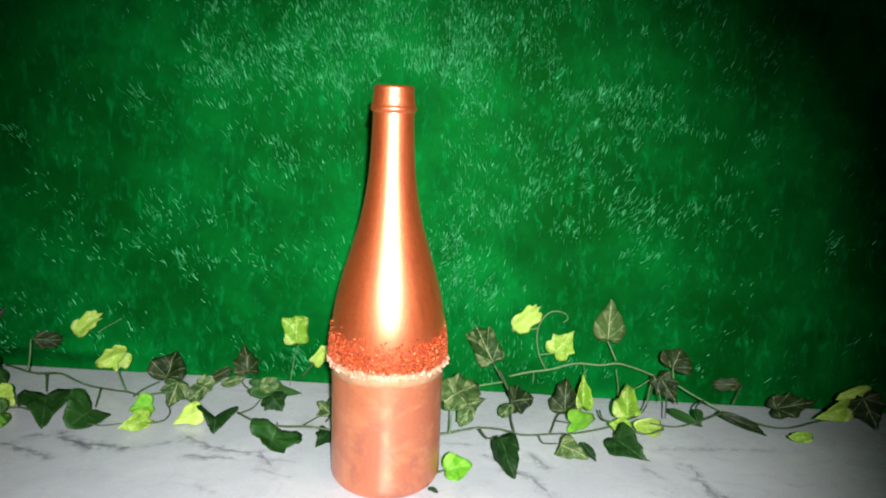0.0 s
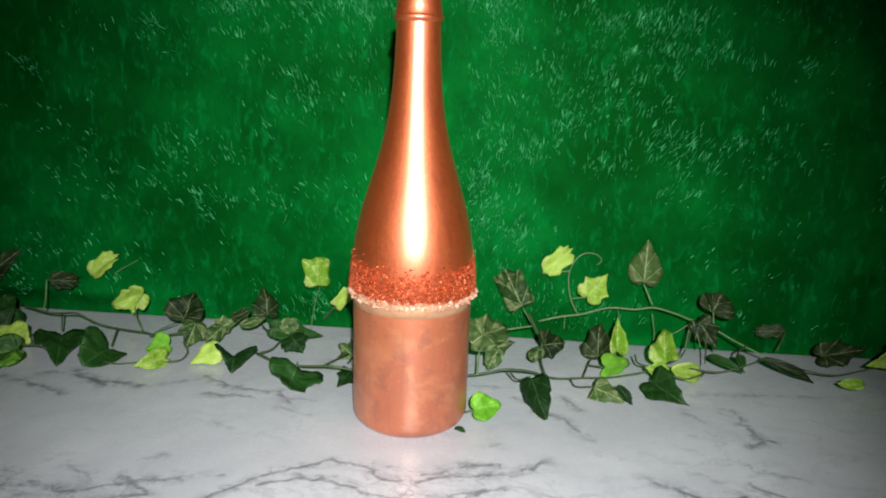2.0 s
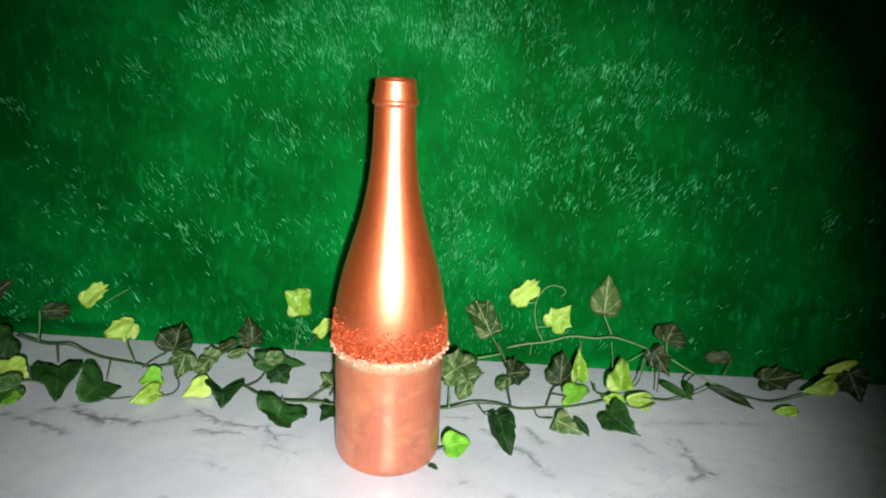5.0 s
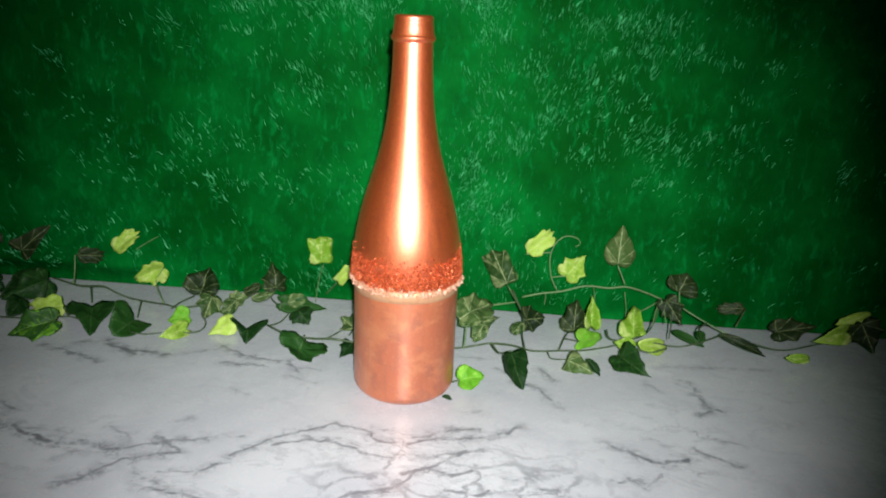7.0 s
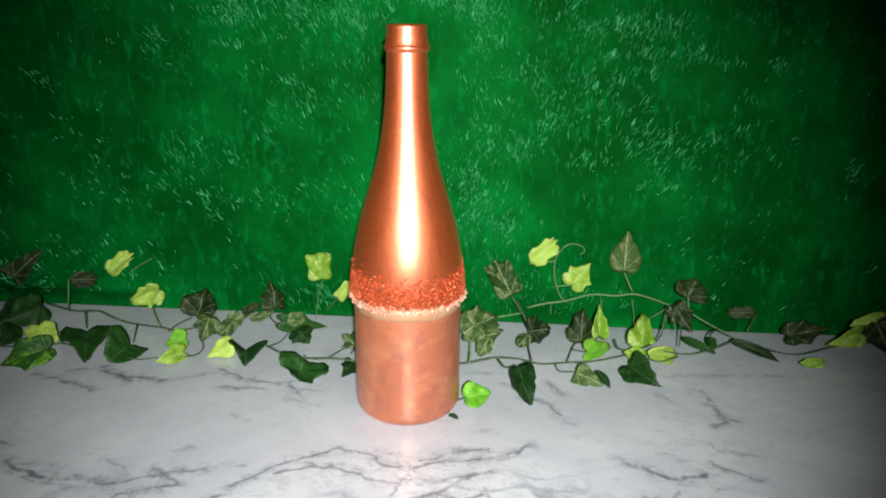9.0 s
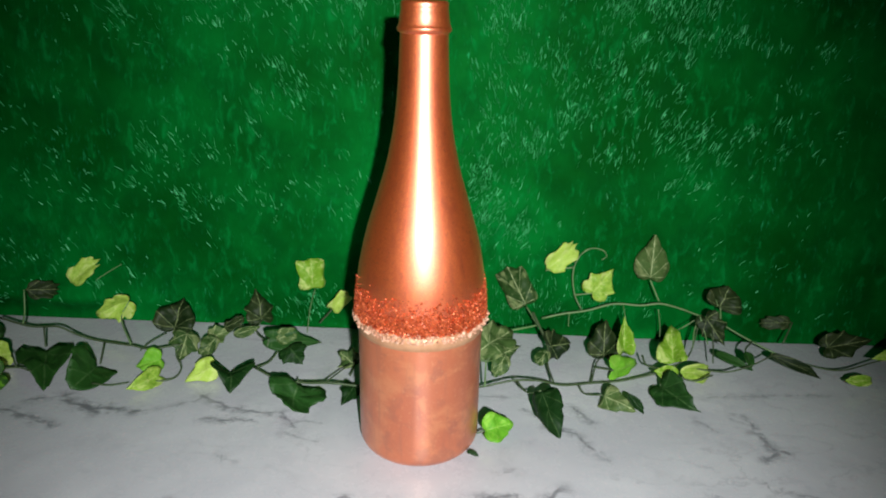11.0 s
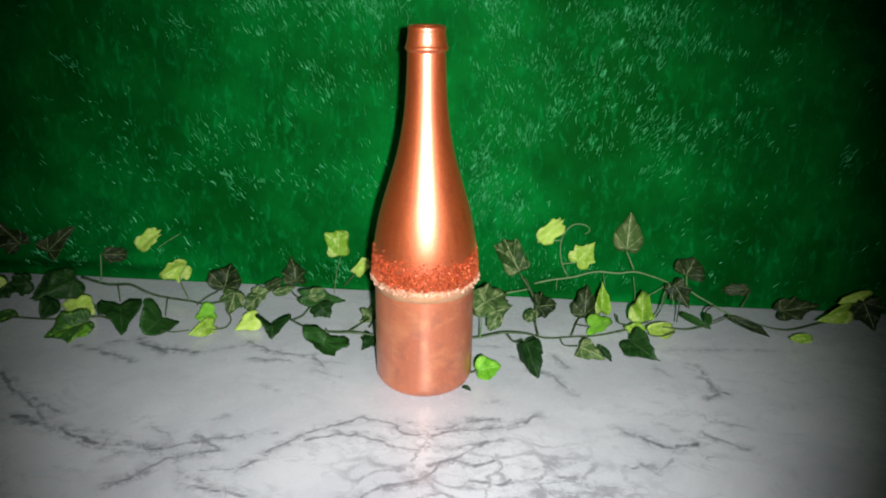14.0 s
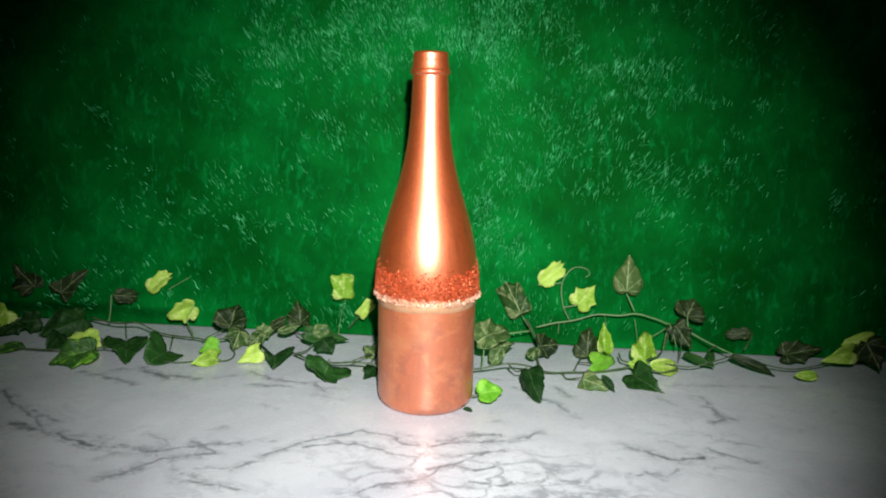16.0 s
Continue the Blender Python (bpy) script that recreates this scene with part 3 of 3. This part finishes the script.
part("bore", lathe([(0.0097, 0.2762), (0.0092, 0.262), (0.0095, 0.23), (0.012, 0.20)]), DARK_GLASS, bottle, "dark open inside of the neck")


def crumbs(count, seed, low, high, size, out, thin):
    """Angular grains stuck round the bottle between two heights."""
    rng = random.Random(seed)
    verts, faces = [], []
    shape = [(1, 0, 0), (-1, 0, 0), (0, 1, 0), (0, -1, 0), (0, 0, 1), (0, 0, -1)]
    tris = [(0, 2, 4), (2, 1, 4), (1, 3, 4), (3, 0, 4), (2, 0, 5), (1, 2, 5), (3, 1, 5), (0, 3, 5)]
    for k in range(count):
        a = rng.uniform(0, 2 * math.pi)
        edge = 0.0022 * noise.noise((math.cos(a) * 5, math.sin(a) * 5, seed))
        f = 1 - (1 - rng.random()) ** thin
        z = low + (high - low) * f + edge
        r = R + out * rng.uniform(0.1, 1.0) * (1 - 0.75 * f)
        c = Vector((r * math.cos(a), r * math.sin(a), z))
        turn = Euler([rng.uniform(0, 6.28) for _ in range(3)]).to_matrix()
        n = len(verts)
        big = size * rng.choice((0.7, 0.9, 1.0, 1.1, 1.6))
        for p in shape:
            q = turn @ Vector([p[i] * big * rng.uniform(0.5, 1.3) for i in range(3)])
            verts.append(tuple(c + q))
        faces += [tuple(n + i for i in t) for t in tris]
    me = bpy.data.meshes.new("crust")
    me.from_pydata(verts, [], faces)
    return me


for name, me, mat, label in (
        ("crust", crumbs(9000, 1, 0.0950, 0.1220, 0.00056, 0.0028, 0.33), CRUMB, "rough band of glittering red-copper grains"),
        ("crust_rim", crumbs(800, 2, 0.0908, 0.0978, 0.00100, 0.0036, 0.5), PALE_CRUMB, "ragged pale pink lower edge of the grain band")):
    me.materials.append(mat)
    ob = new(name, me)
    ob.parent = bottle
    tagged(ob, label, kind="stuff")


# ---------------------------------------------------------------- the ivy garland
garland = thing("ivy_garland", pose(0, 0, 0), "artificial ivy garland of dark, lime and variegated leaves below the wall", "garland")
OUTLINES = {
    "ivy": [(0, 0), (0.10, -0.10), (0.27, -0.13), (0.42, -0.02), (0.46, 0.12), (0.40, 0.24), (0.50, 0.42), (0.33, 0.52), (0.21, 0.66), (0.11, 0.83), (0, 1)],
    "heart": [(0, 0), (0.14, -0.09), (0.32, -0.08), (0.46, 0.06), (0.50, 0.24), (0.44, 0.42), (0.33, 0.60), (0.20, 0.78), (0.09, 0.91), (0, 1)],
    "oval": [(0, 0), (0.18, 0.02), (0.36, 0.12), (0.48, 0.30), (0.50, 0.50), (0.42, 0.70), (0.27, 0.87), (0.10, 0.97), (0, 1)],
    "square": [(0, 0), (0.20, -0.04), (0.42, -0.02), (0.50, 0.16), (0.44, 0.40), (0.50, 0.70), (0.46, 0.92), (0.25, 0.94), (0.10, 0.98), (0, 1)],
    "horn": [(0, 0), (0.12, -0.07), (0.30, -0.12), (0.47, -0.02), (0.50, 0.16), (0.44, 0.34), (0.31, 0.48), (0.19, 0.61), (0.11, 0.78), (0.05, 0.90), (0, 1)],
    "fan": [(0, 0), (0.14, 0.06), (0.36, 0.10), (0.50, 0.30), (0.40, 0.46), (0.47, 0.72), (0.33, 0.80), (0.26, 0.96), (0.12, 0.90), (0, 1)],
    "lobed": [(0, -0.03), (0.10, -0.11), (0.26, -0.13), (0.42, -0.04), (0.50, 0.16), (0.49, 0.36), (0.40, 0.49), (0.28, 0.60), (0.18, 0.75), (0.08, 0.90), (0, 1)],
    "trefoil": [(0, -0.03), (0.12, -0.10), (0.28, -0.10), (0.43, 0.0), (0.50, 0.22), (0.49, 0.42), (0.41, 0.53), (0.36, 0.66), (0.30, 0.82), (0.17, 0.95), (0, 1)],
    "round": [(0, -0.28), (0.18, -0.44), (0.40, -0.34), (0.50, -0.06), (0.43, 0.18), (0.46, 0.40), (0.32, 0.60), (0.16, 0.84), (0, 1)],
    "tri": [(0, 0), (0.20, -0.06), (0.42, -0.04), (0.50, 0.06), (0.40, 0.28), (0.28, 0.50), (0.18, 0.72), (0.08, 0.90), (0, 1)],
}
LEAF_WORDS = {
    "dark": "dark green ivy leaf with pale veins", "lime": "yellow-lime ivy leaf", "green": "bright green ivy leaf",
    "half": "dark green ivy leaf with bright green patches", "olive": "variegated olive ivy leaf with cream veins", "brown": "dull brown-green ivy leaf with cream veins",
}
VIEW_SIDE = Vector((0.04, -0.45, 0.28))
leaf_rng = random.Random(11)


def settle(p, gap):
    """Keep a point above the table and in front of the wall."""
    p.z = max(p.z, gap)
    p.y = min(p.y, wall_face(p.x, p.z) - gap)
    return p


def blade(shape, base, tip, width, fold, curl):
    """A lobed, folded and curled leaf blade with a little thickness, from its stalk to its tip."""
    base, tip = Vector(base), Vector(tip)
    along = tip - base
    base, width = base + along * 0.06, width * 0.93
    length = along.length * 0.94
    along.normalize()
    face = VIEW_SIDE - (base + tip) / 2
    face = (face - face.dot(along) * along).normalized()
    face.rotate(Matrix.Rotation(leaf_rng.uniform(-0.3, 0.3), 3, along))
    fold *= leaf_rng.choice((1.1, 1.1, -0.8))
    side = along.cross(face)
    half = [(q.x, q.y) for q in spline([(x, y, 0) for x, y in OUTLINES[shape]], 2)]
    rim = half + [(-x, y) for x, y in reversed(half[1:-1])]
    seed = leaf_rng.uniform(0, 90)
    jag = [1 + 0.13 * noise.noise((x * 3, y * 3, seed)) + 0.06 * noise.noise((x * 11, y * 11, seed)) for x, y in rim]
    cx, cy = 0.0, 0.34
    rings, bm = 4, bmesh.new()
    uv = bm.loops.layers.uv.new("leaf")
    where = {}

    def point(x, y, below):
        z = 1.7 * fold * abs(x) * width - curl * ((y - 0.35) ** 2) * length * 1.1
        z += 0.18 * width * noise.noise((x * 2.6, y * 2.6, seed)) + 0.035 * width * noise.noise((x * 14, y * 14, seed))
        z -= 0.00035 if below else 0.0
        p = base + side * (x * width) + along * (y * length) + face * z
        v = bm.verts.new(settle(p, 0.0009 if below else 0.0014))
        where[v] = (x, y)
        return v

    layers = []
    for below in (False, True):
        loops = [[point(cx + (x * g - cx) * k / rings, cy + (y * g - cy) * k / rings, below) for (x, y), g in zip(rim, jag)] for k in range(1, rings + 1)]
        mid = point(cx, cy, below)
        m = len(rim)
        for i in range(m):
            j = (i + 1) % m
            tri = [(mid, loops[0][i], loops[0][j])] + [(a[i], b[i], b[j], a[j]) for a, b in zip(loops, loops[1:])]
            for f in tri:
                bm.faces.new(reversed(f) if below else f)
        layers.append(loops[-1])
    for i in range(len(rim)):
        j = (i + 1) % len(rim)
        bm.faces.new((layers[0][i], layers[1][i], layers[1][j], layers[0][j]))
    for f in bm.faces:
        for loop in f.loops:
            loop[uv].uv = where[loop.vert]
    bmesh.ops.recalc_face_normals(bm, faces=bm.faces[:])
    return smooth(bm)


def leaf(kind, shape, base, tip, width, fold, curl, stalk=()):
    ob = part("leaf", blade(shape, base, tip, width, fold, curl), LEAF[kind], garland, LEAF_WORDS[kind])
    if stalk:
        start = Vector(base) + (Vector(tip) - Vector(base)) * 0.03
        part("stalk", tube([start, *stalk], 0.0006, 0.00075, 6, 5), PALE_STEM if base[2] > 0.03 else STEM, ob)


def stem(material, radius, end_radius, points):
    part("stem", tube(points, radius * (0.72 if radius > 0.00085 else 0.5), end_radius * 0.62, 7, 5), material, garland, "wiry pale green stem" if material == PALE_STEM else "wiry dark green stem")


leaf("olive", "heart", (0.197, 0.163, 0.0620), (0.197, 0.166, 0.1013), 0.033, .4, .1, [(0.205, 0.157, 0.0465)])
leaf("lime", "fan", (0.108, 0.170, 0.0648), (0.135, 0.174, 0.0891), 0.021, .2, .2, [(0.133, 0.172, 0.0686)])
leaf("lime", "ivy", (0.149, 0.167, 0.0466), (0.168, 0.170, 0.0700), 0.028, .25, .15, [(0.136, 0.171, 0.0433)])
leaf("olive", "square", (0.094, 0.160, 0.0348), (0.077, 0.169, 0.0658), 0.027, .5, .1, [(0.102, 0.146, 0.0255)])
leaf("olive", "round", (0.055, 0.090, 0.0328), (0.079, 0.118, 0.0353), 0.030, .2, .1, [(0.055, 0.080, 0.0203), (0.054, 0.066, 0.0118)])
leaf("olive", "ivy", (0.065, 0.098, 0.0208), (0.087, 0.115, 0.0216), 0.018, .3, .2)
leaf("olive", "oval", (0.072, 0.098, 0.0229), (0.063, 0.088, 0.0081), 0.016, .2, .3)
leaf("brown", "ivy", (0.109, 0.128, 0.0148), (0.131, 0.135, 0.0156), 0.029, .3, .2)
leaf("olive", "oval", (0.108, 0.118, 0.0175), (0.098, 0.106, 0.0102), 0.013, .2, .2)
leaf("brown", "heart", (0.158, 0.134, 0.0020), (0.160, 0.152, 0.0303), 0.028, .2, .1, [(0.149, 0.120, 0.0069), (0.139, 0.092, 0.0041)])
leaf("lime", "heart", (0.173, 0.130, 0.0105), (0.172, 0.136, 0.0386), 0.017, .6, .1)
leaf("green", "heart", (0.157, 0.100, 0.0098), (0.185, 0.122, 0.0051), 0.024, .2, .15, [(0.146, 0.110, 0.0068)])
leaf("lime", "tri", (0.207, 0.110, 0.0130), (0.213, 0.142, 0.0325), 0.028, .15, .1)
leaf("lime", "oval", (0.207, 0.094, 0.0143), (0.243, 0.114, 0.0020), 0.016, .25, .2)
leaf("lime", "oval", (0.208, 0.094, 0.0121), (0.188, 0.094, 0.0135), 0.013, .25, .2)
leaf("dark", "lobed", (0.190, 0.086, 0.0065), (0.211, 0.056, 0.0020), 0.030, .25, .2, [(0.197, 0.100, 0.0110)])
leaf("olive", "tri", (0.141, 0.066, 0.0084), (0.163, 0.050, 0.0060), 0.026, .2, .2, [(0.131, 0.076, 0.0027), (0.128, 0.085, 0.0043)])
leaf("dark", "oval", (0.157, 0.056, 0.0160), (0.169, 0.050, 0.0042), 0.007, .3, .1)
leaf("dark", "heart", (0.092, 0.046, 0.0231), (0.101, 0.012, 0.0071), 0.025, .2, .15, [(0.084, 0.055, 0.0149), (0.078, 0.068, 0.0158)])
leaf("green", "heart", (0.051, 0.014, 0.0089), (0.072, 0.022, 0.0107), 0.021, .25, .15, [(0.046, 0.014, 0.0070)])
leaf("brown", "heart", (0.255, 0.150, 0.0446), (0.264, 0.160, 0.0603), 0.036, .15, .1, [(0.257, 0.150, 0.0338)])
leaf("brown", "ivy", (0.243, 0.150, 0.0380), (0.259, 0.136, 0.0157), 0.025, .2, .1)
leaf("dark", "oval", (0.247, 0.132, 0.0140), (0.270, 0.108, 0.0108), 0.008, .3, .3)
leaf("dark", "oval", (0.270, 0.122, 0.0202), (0.268, 0.105, 0.0128), 0.008, .3, .1)
leaf("brown", "oval", (0.288, 0.125, 0.0172), (0.329, 0.108, 0.0057), 0.009, .3, .25)
leaf("lime", "heart", (0.414, 0.138, 0.0225), (0.379, 0.125, 0.0157), 0.020, .25, .2)
leaf("lime", "oval", (0.434, 0.142, 0.0407), (0.402, 0.140, 0.0283), 0.011, .2, .2)
leaf("brown", "ivy", (0.420, 0.136, 0.0350), (0.428, 0.118, 0.0111), 0.035, .2, .1)
leaf("lime", "oval", (0.364, 0.100, 0.0090), (0.340, 0.098, 0.0095), 0.010, .2, .1)
leaf("brown", "ivy", (0.350, 0.150, 0.0110), (0.392, 0.152, 0.0200), 0.026, .2, .1)
leaf("lime", "square", (-0.090, 0.166, 0.0416), (-0.093, 0.172, 0.0684), 0.026, .2, .1)
leaf("lime", "square", (-0.074, 0.160, 0.0257), (-0.059, 0.156, 0.0447), 0.014, .2, .1, [(-0.085, 0.163, 0.0120)])
leaf("brown", "ivy", (-0.132, 0.154, 0.0165), (-0.141, 0.172, 0.0399), 0.029, .25, .15, [(-0.134, 0.140, 0.0136), (-0.120, 0.120, 0.0137)])
leaf("brown", "lobed", (-0.199, 0.130, 0.0160), (-0.197, 0.150, 0.0380), 0.036, .2, .1)
leaf("olive", "ivy", (-0.187, 0.130, 0.0169), (-0.186, 0.104, 0.0020), 0.026, .2, .2)
leaf("olive", "ivy", (-0.168, 0.126, 0.0125), (-0.150, 0.130, 0.0205), 0.017, .3, .2)
leaf("olive", "oval", (-0.159, 0.120, 0.0182), (-0.169, 0.104, 0.0093), 0.016, .2, .2)
leaf("dark", "ivy", (-0.117, 0.110, 0.0225), (-0.075, 0.125, 0.0121), 0.020, .2, .25, [(-0.117, 0.108, 0.0150)])
leaf("dark", "ivy", (-0.100, 0.106, 0.0184), (-0.086, 0.095, 0.0093), 0.025, .2, .2)
leaf("olive", "oval", (-0.111, 0.112, 0.0201), (-0.095, 0.117, 0.0263), 0.015, .15, .2)
leaf("dark", "trefoil", (-0.085, 0.066, 0.0079), (-0.083, 0.038, 0.0020), 0.046, .15, .1, [(-0.084, 0.068, 0.0120)])
leaf("dark", "tri", (-0.136, 0.076, 0.0145), (-0.130, 0.053, 0.0079), 0.035, .2, .1)
leaf("lime", "heart", (-0.150, 0.082, 0.0127), (-0.171, 0.075, 0.0020), 0.021, .2, .15)
leaf("green", "heart", (-0.196, 0.096, 0.0088), (-0.214, 0.088, 0.0053), 0.021, .2, .2)
leaf("lime", "heart", (-0.191, 0.080, 0.0037), (-0.204, 0.054, 0.0069), 0.020, .2, .2)
leaf("dark", "trefoil", (-0.241, 0.090, 0.0065), (-0.249, 0.060, 0.0020), 0.046, .15, .1, [(-0.253, 0.122, 0.0085)])
leaf("dark", "horn", (-0.296, 0.113, 0.0077), (-0.267, 0.056, 0.0025), 0.044, .08, .15, [(-0.305, 0.129, 0.0157)])
leaf("half", "ivy", (-0.294, 0.055, 0.0160), (-0.332, 0.040, 0.0044), 0.031, .25, .2)
leaf("lime", "fan", (-0.306, 0.088, 0.0140), (-0.340, 0.086, 0.0050), 0.024, .3, .15, [(-0.296, 0.074, 0.0097)])
leaf("dark", "lobed", (-0.368, 0.138, 0.0137), (-0.378, 0.102, 0.0092), 0.033, .2, .2)
leaf("dark", "horn", (-0.348, 0.135, 0.0190), (-0.378, 0.105, 0.0070), 0.036, .2, .15, [(-0.335, 0.100, 0.0107)])
leaf("dark", "oval", (-0.356, 0.105, 0.0118), (-0.354, 0.080, 0.0025), 0.021, .2, .2)
leaf("lime", "fan", (-0.301, 0.166, 0.0386), (-0.276, 0.174, 0.0600), 0.019, .35, .1)
leaf("lime", "ivy", (-0.244, 0.155, 0.0305), (-0.274, 0.150, 0.0175), 0.026, .35, .2, [(-0.250, 0.148, 0.0167), (-0.229, 0.116, 0.0103)])
leaf("brown", "fan", (-0.332, 0.152, 0.0383), (-0.307, 0.165, 0.0344), 0.018, .25, .2, [(-0.329, 0.145, 0.0224), (-0.325, 0.134, 0.0158)])
leaf("brown", "tri", (-0.395, 0.161, 0.0325), (-0.369, 0.178, 0.0585), 0.026, .25, .1)
leaf("brown", "ivy", (-0.424, 0.170, 0.0370), (-0.451, 0.176, 0.0607), 0.037, .2, .1)
leaf("lime", "tri", (-0.411, 0.108, 0.0320), (-0.432, 0.098, 0.0080), 0.026, .2, .2)
leaf("dark", "ivy", (-0.390, 0.125, 0.0170), (-0.413, 0.118, 0.0140), 0.026, .2, .2)
leaf("dark", "ivy", (-0.408, 0.118, 0.0180), (-0.419, 0.100, 0.0060), 0.027, .2, .2)
leaf("half", "oval", (-0.379, 0.086, 0.0020), (-0.397, 0.060, 0.0020), 0.019, .2, .2)
leaf("olive", "ivy", (-0.047, 0.108, 0.0023), (-0.062, 0.118, 0.0091), 0.022, .2, .2, [(-0.048, 0.085, 0.0064)])
leaf("dark", "ivy", (-0.042, 0.070, 0.0078), (-0.049, 0.050, 0.0030), 0.017, .2, .2)
leaf("dark", "oval", (0.039, 0.000, 0.0020), (0.047, -0.004, 0.0020), 0.005, .2, .1)
leaf("olive", "oval", (-0.150, 0.126, 0.0160), (-0.129, 0.130, 0.0220), 0.009, .3, .2)
leaf("brown", "fan", (-0.158, 0.128, 0.0200), (-0.141, 0.132, 0.0290), 0.010, .3, .2)
leaf("brown", "fan", (0.327, 0.164, 0.0280), (0.300, 0.168, 0.0240), 0.014, .2, .2, [(0.314, 0.150, 0.0140)])
stem(PALE_STEM, .0012, .0011, [(0.080, 0.142, 0.0215), (0.103, 0.150, 0.0233)])
stem(PALE_STEM, .0013, .0011, [(0.109, 0.168, 0.0215), (0.127, 0.166, 0.0275), (0.147, 0.165, 0.0318), (0.169, 0.164, 0.0393), (0.191, 0.160, 0.0405), (0.207, 0.157, 0.0441), (0.226, 0.155, 0.0402), (0.238, 0.154, 0.0362), (0.254, 0.152, 0.0322), (0.271, 0.147, 0.0240), (0.285, 0.138, 0.0189), (0.301, 0.128, 0.0139)])
stem(STEM, .0013, .0012, [(-0.122, 0.088, 0.0087), (-0.100, 0.070, 0.0098), (-0.079, 0.066, 0.0098), (-0.057, 0.060, 0.0138), (-0.032, 0.064, 0.0095), (0.004, 0.068, 0.0062), (0.047, 0.067, 0.0104), (0.065, 0.068, 0.0141), (0.077, 0.068, 0.0169), (0.096, 0.075, 0.0131), (0.115, 0.083, 0.0053), (0.139, 0.090, 0.0040), (0.161, 0.095, 0.0036), (0.183, 0.100, 0.0062), (0.198, 0.100, 0.0098), (0.218, 0.093, 0.0072), (0.235, 0.098, 0.0101)])
stem(STEM, .0009, .0007, [(-0.063, 0.062, 0.0131), (-0.056, 0.080, 0.0114), (-0.050, 0.100, 0.0079)])
stem(STEM, .0013, .0012, [(-0.349, 0.142, 0.0166), (-0.320, 0.132, 0.0150), (-0.307, 0.130, 0.0158), (-0.290, 0.125, 0.0186), (-0.276, 0.124, 0.0129), (-0.262, 0.124, 0.0085), (-0.236, 0.117, 0.0090), (-0.225, 0.114, 0.0096), (-0.211, 0.110, 0.0095), (-0.188, 0.112, 0.0132)])
stem(STEM, .0010, .0008, [(-0.219, 0.110, 0.0080), (-0.214, 0.120, 0.0110), (-0.205, 0.130, 0.0138)])
stem(STEM, .0012, .0010, [(-0.408, 0.080, 0.0020), (-0.371, 0.075, 0.0042), (-0.346, 0.070, 0.0065), (-0.319, 0.070, 0.0083), (-0.296, 0.074, 0.0097), (-0.283, 0.070, 0.0092)])
stem(STEM, .0012, .0010, [(-0.209, 0.070, 0.0020), (-0.194, 0.073, 0.0020), (-0.181, 0.080, 0.0020), (-0.180, 0.092, 0.0043), (-0.186, 0.100, 0.0098), (-0.185, 0.110, 0.0137)])
stem(STEM, .0010, .0008, [(-0.238, 0.068, 0.0020), (-0.224, 0.066, 0.0020), (-0.211, 0.070, 0.0025)])
stem(STEM, .0011, .0009, [(-0.121, 0.088, 0.0082), (-0.113, 0.098, 0.0085), (-0.108, 0.108, 0.0130)])
stem(STEM, .0018, .0013, [(0.098, 0.152, 0.0339), (0.103, 0.142, 0.0260), (0.109, 0.130, 0.0157), (0.107, 0.112, 0.0077), (0.107, 0.080, 0.0099)])
stem(STEM, .0011, .0009, [(0.185, 0.120, 0.0139), (0.186, 0.108, 0.0113), (0.198, 0.102, 0.0130), (0.219, 0.115, 0.0147), (0.233, 0.138, 0.0197), (0.239, 0.150, 0.0342)])
stem(PALE_STEM, .0010, .0008, [(0.240, 0.152, 0.0371), (0.235, 0.146, 0.0260), (0.229, 0.130, 0.0171)])
stem(PALE_STEM, .0010, .0008, [(0.239, 0.150, 0.0367), (0.242, 0.144, 0.0272), (0.242, 0.132, 0.0198)])
stem(STEM, .0011, .0009, [(0.244, 0.148, 0.0316), (0.248, 0.138, 0.0210), (0.240, 0.112, 0.0135)])
stem(PALE_STEM, .0008, .0007, [(0.239, 0.152, 0.0346), (0.227, 0.152, 0.0250), (0.219, 0.150, 0.0218)])
stem(STEM, .0010, .0009, [(0.215, 0.105, 0.0128), (0.244, 0.104, 0.0099), (0.259, 0.104, 0.0129), (0.277, 0.112, 0.0157), (0.294, 0.124, 0.0167)])
stem(STEM, .0012, .0009, [(0.282, 0.140, 0.0197), (0.270, 0.124, 0.0193), (0.269, 0.108, 0.0137)])
stem(PALE_STEM, .0009, .0007, [(0.143, 0.166, 0.0306), (0.136, 0.171, 0.0439), (0.133, 0.173, 0.0628), (0.137, 0.175, 0.0768), (0.146, 0.176, 0.0847), (0.157, 0.176, 0.0838), (0.161, 0.176, 0.0785), (0.157, 0.176, 0.0748)])
stem(PALE_STEM, .0008, .0006, [(0.177, 0.163, 0.0388), (0.177, 0.150, 0.0312)])
stem(PALE_STEM, .0007, .0005, [(0.132, 0.166, 0.0277), (0.131, 0.160, 0.0183)])
stem(PALE_STEM, .0007, .0006, [(-0.089, 0.167, 0.0418), (-0.094, 0.168, 0.0223), (-0.096, 0.163, 0.0020)])
stem(PALE_STEM, .0007, .0006, [(-0.279, 0.170, 0.0418), (-0.269, 0.174, 0.0483), (-0.258, 0.176, 0.0550)])
stem(PALE_STEM, .0008, .0006, [(0.206, 0.158, 0.0382), (0.210, 0.158, 0.0198), (0.208, 0.150, 0.0096)])
stem(STEM, .0011, .0009, [(0.301, 0.128, 0.0139), (0.317, 0.118, 0.0122), (0.345, 0.115, 0.0089), (0.382, 0.128, 0.0114), (0.427, 0.135, 0.0208)])
stem(PALE_STEM, .0008, .0006, [(0.252, 0.160, 0.0562), (0.253, 0.151, 0.0459)])
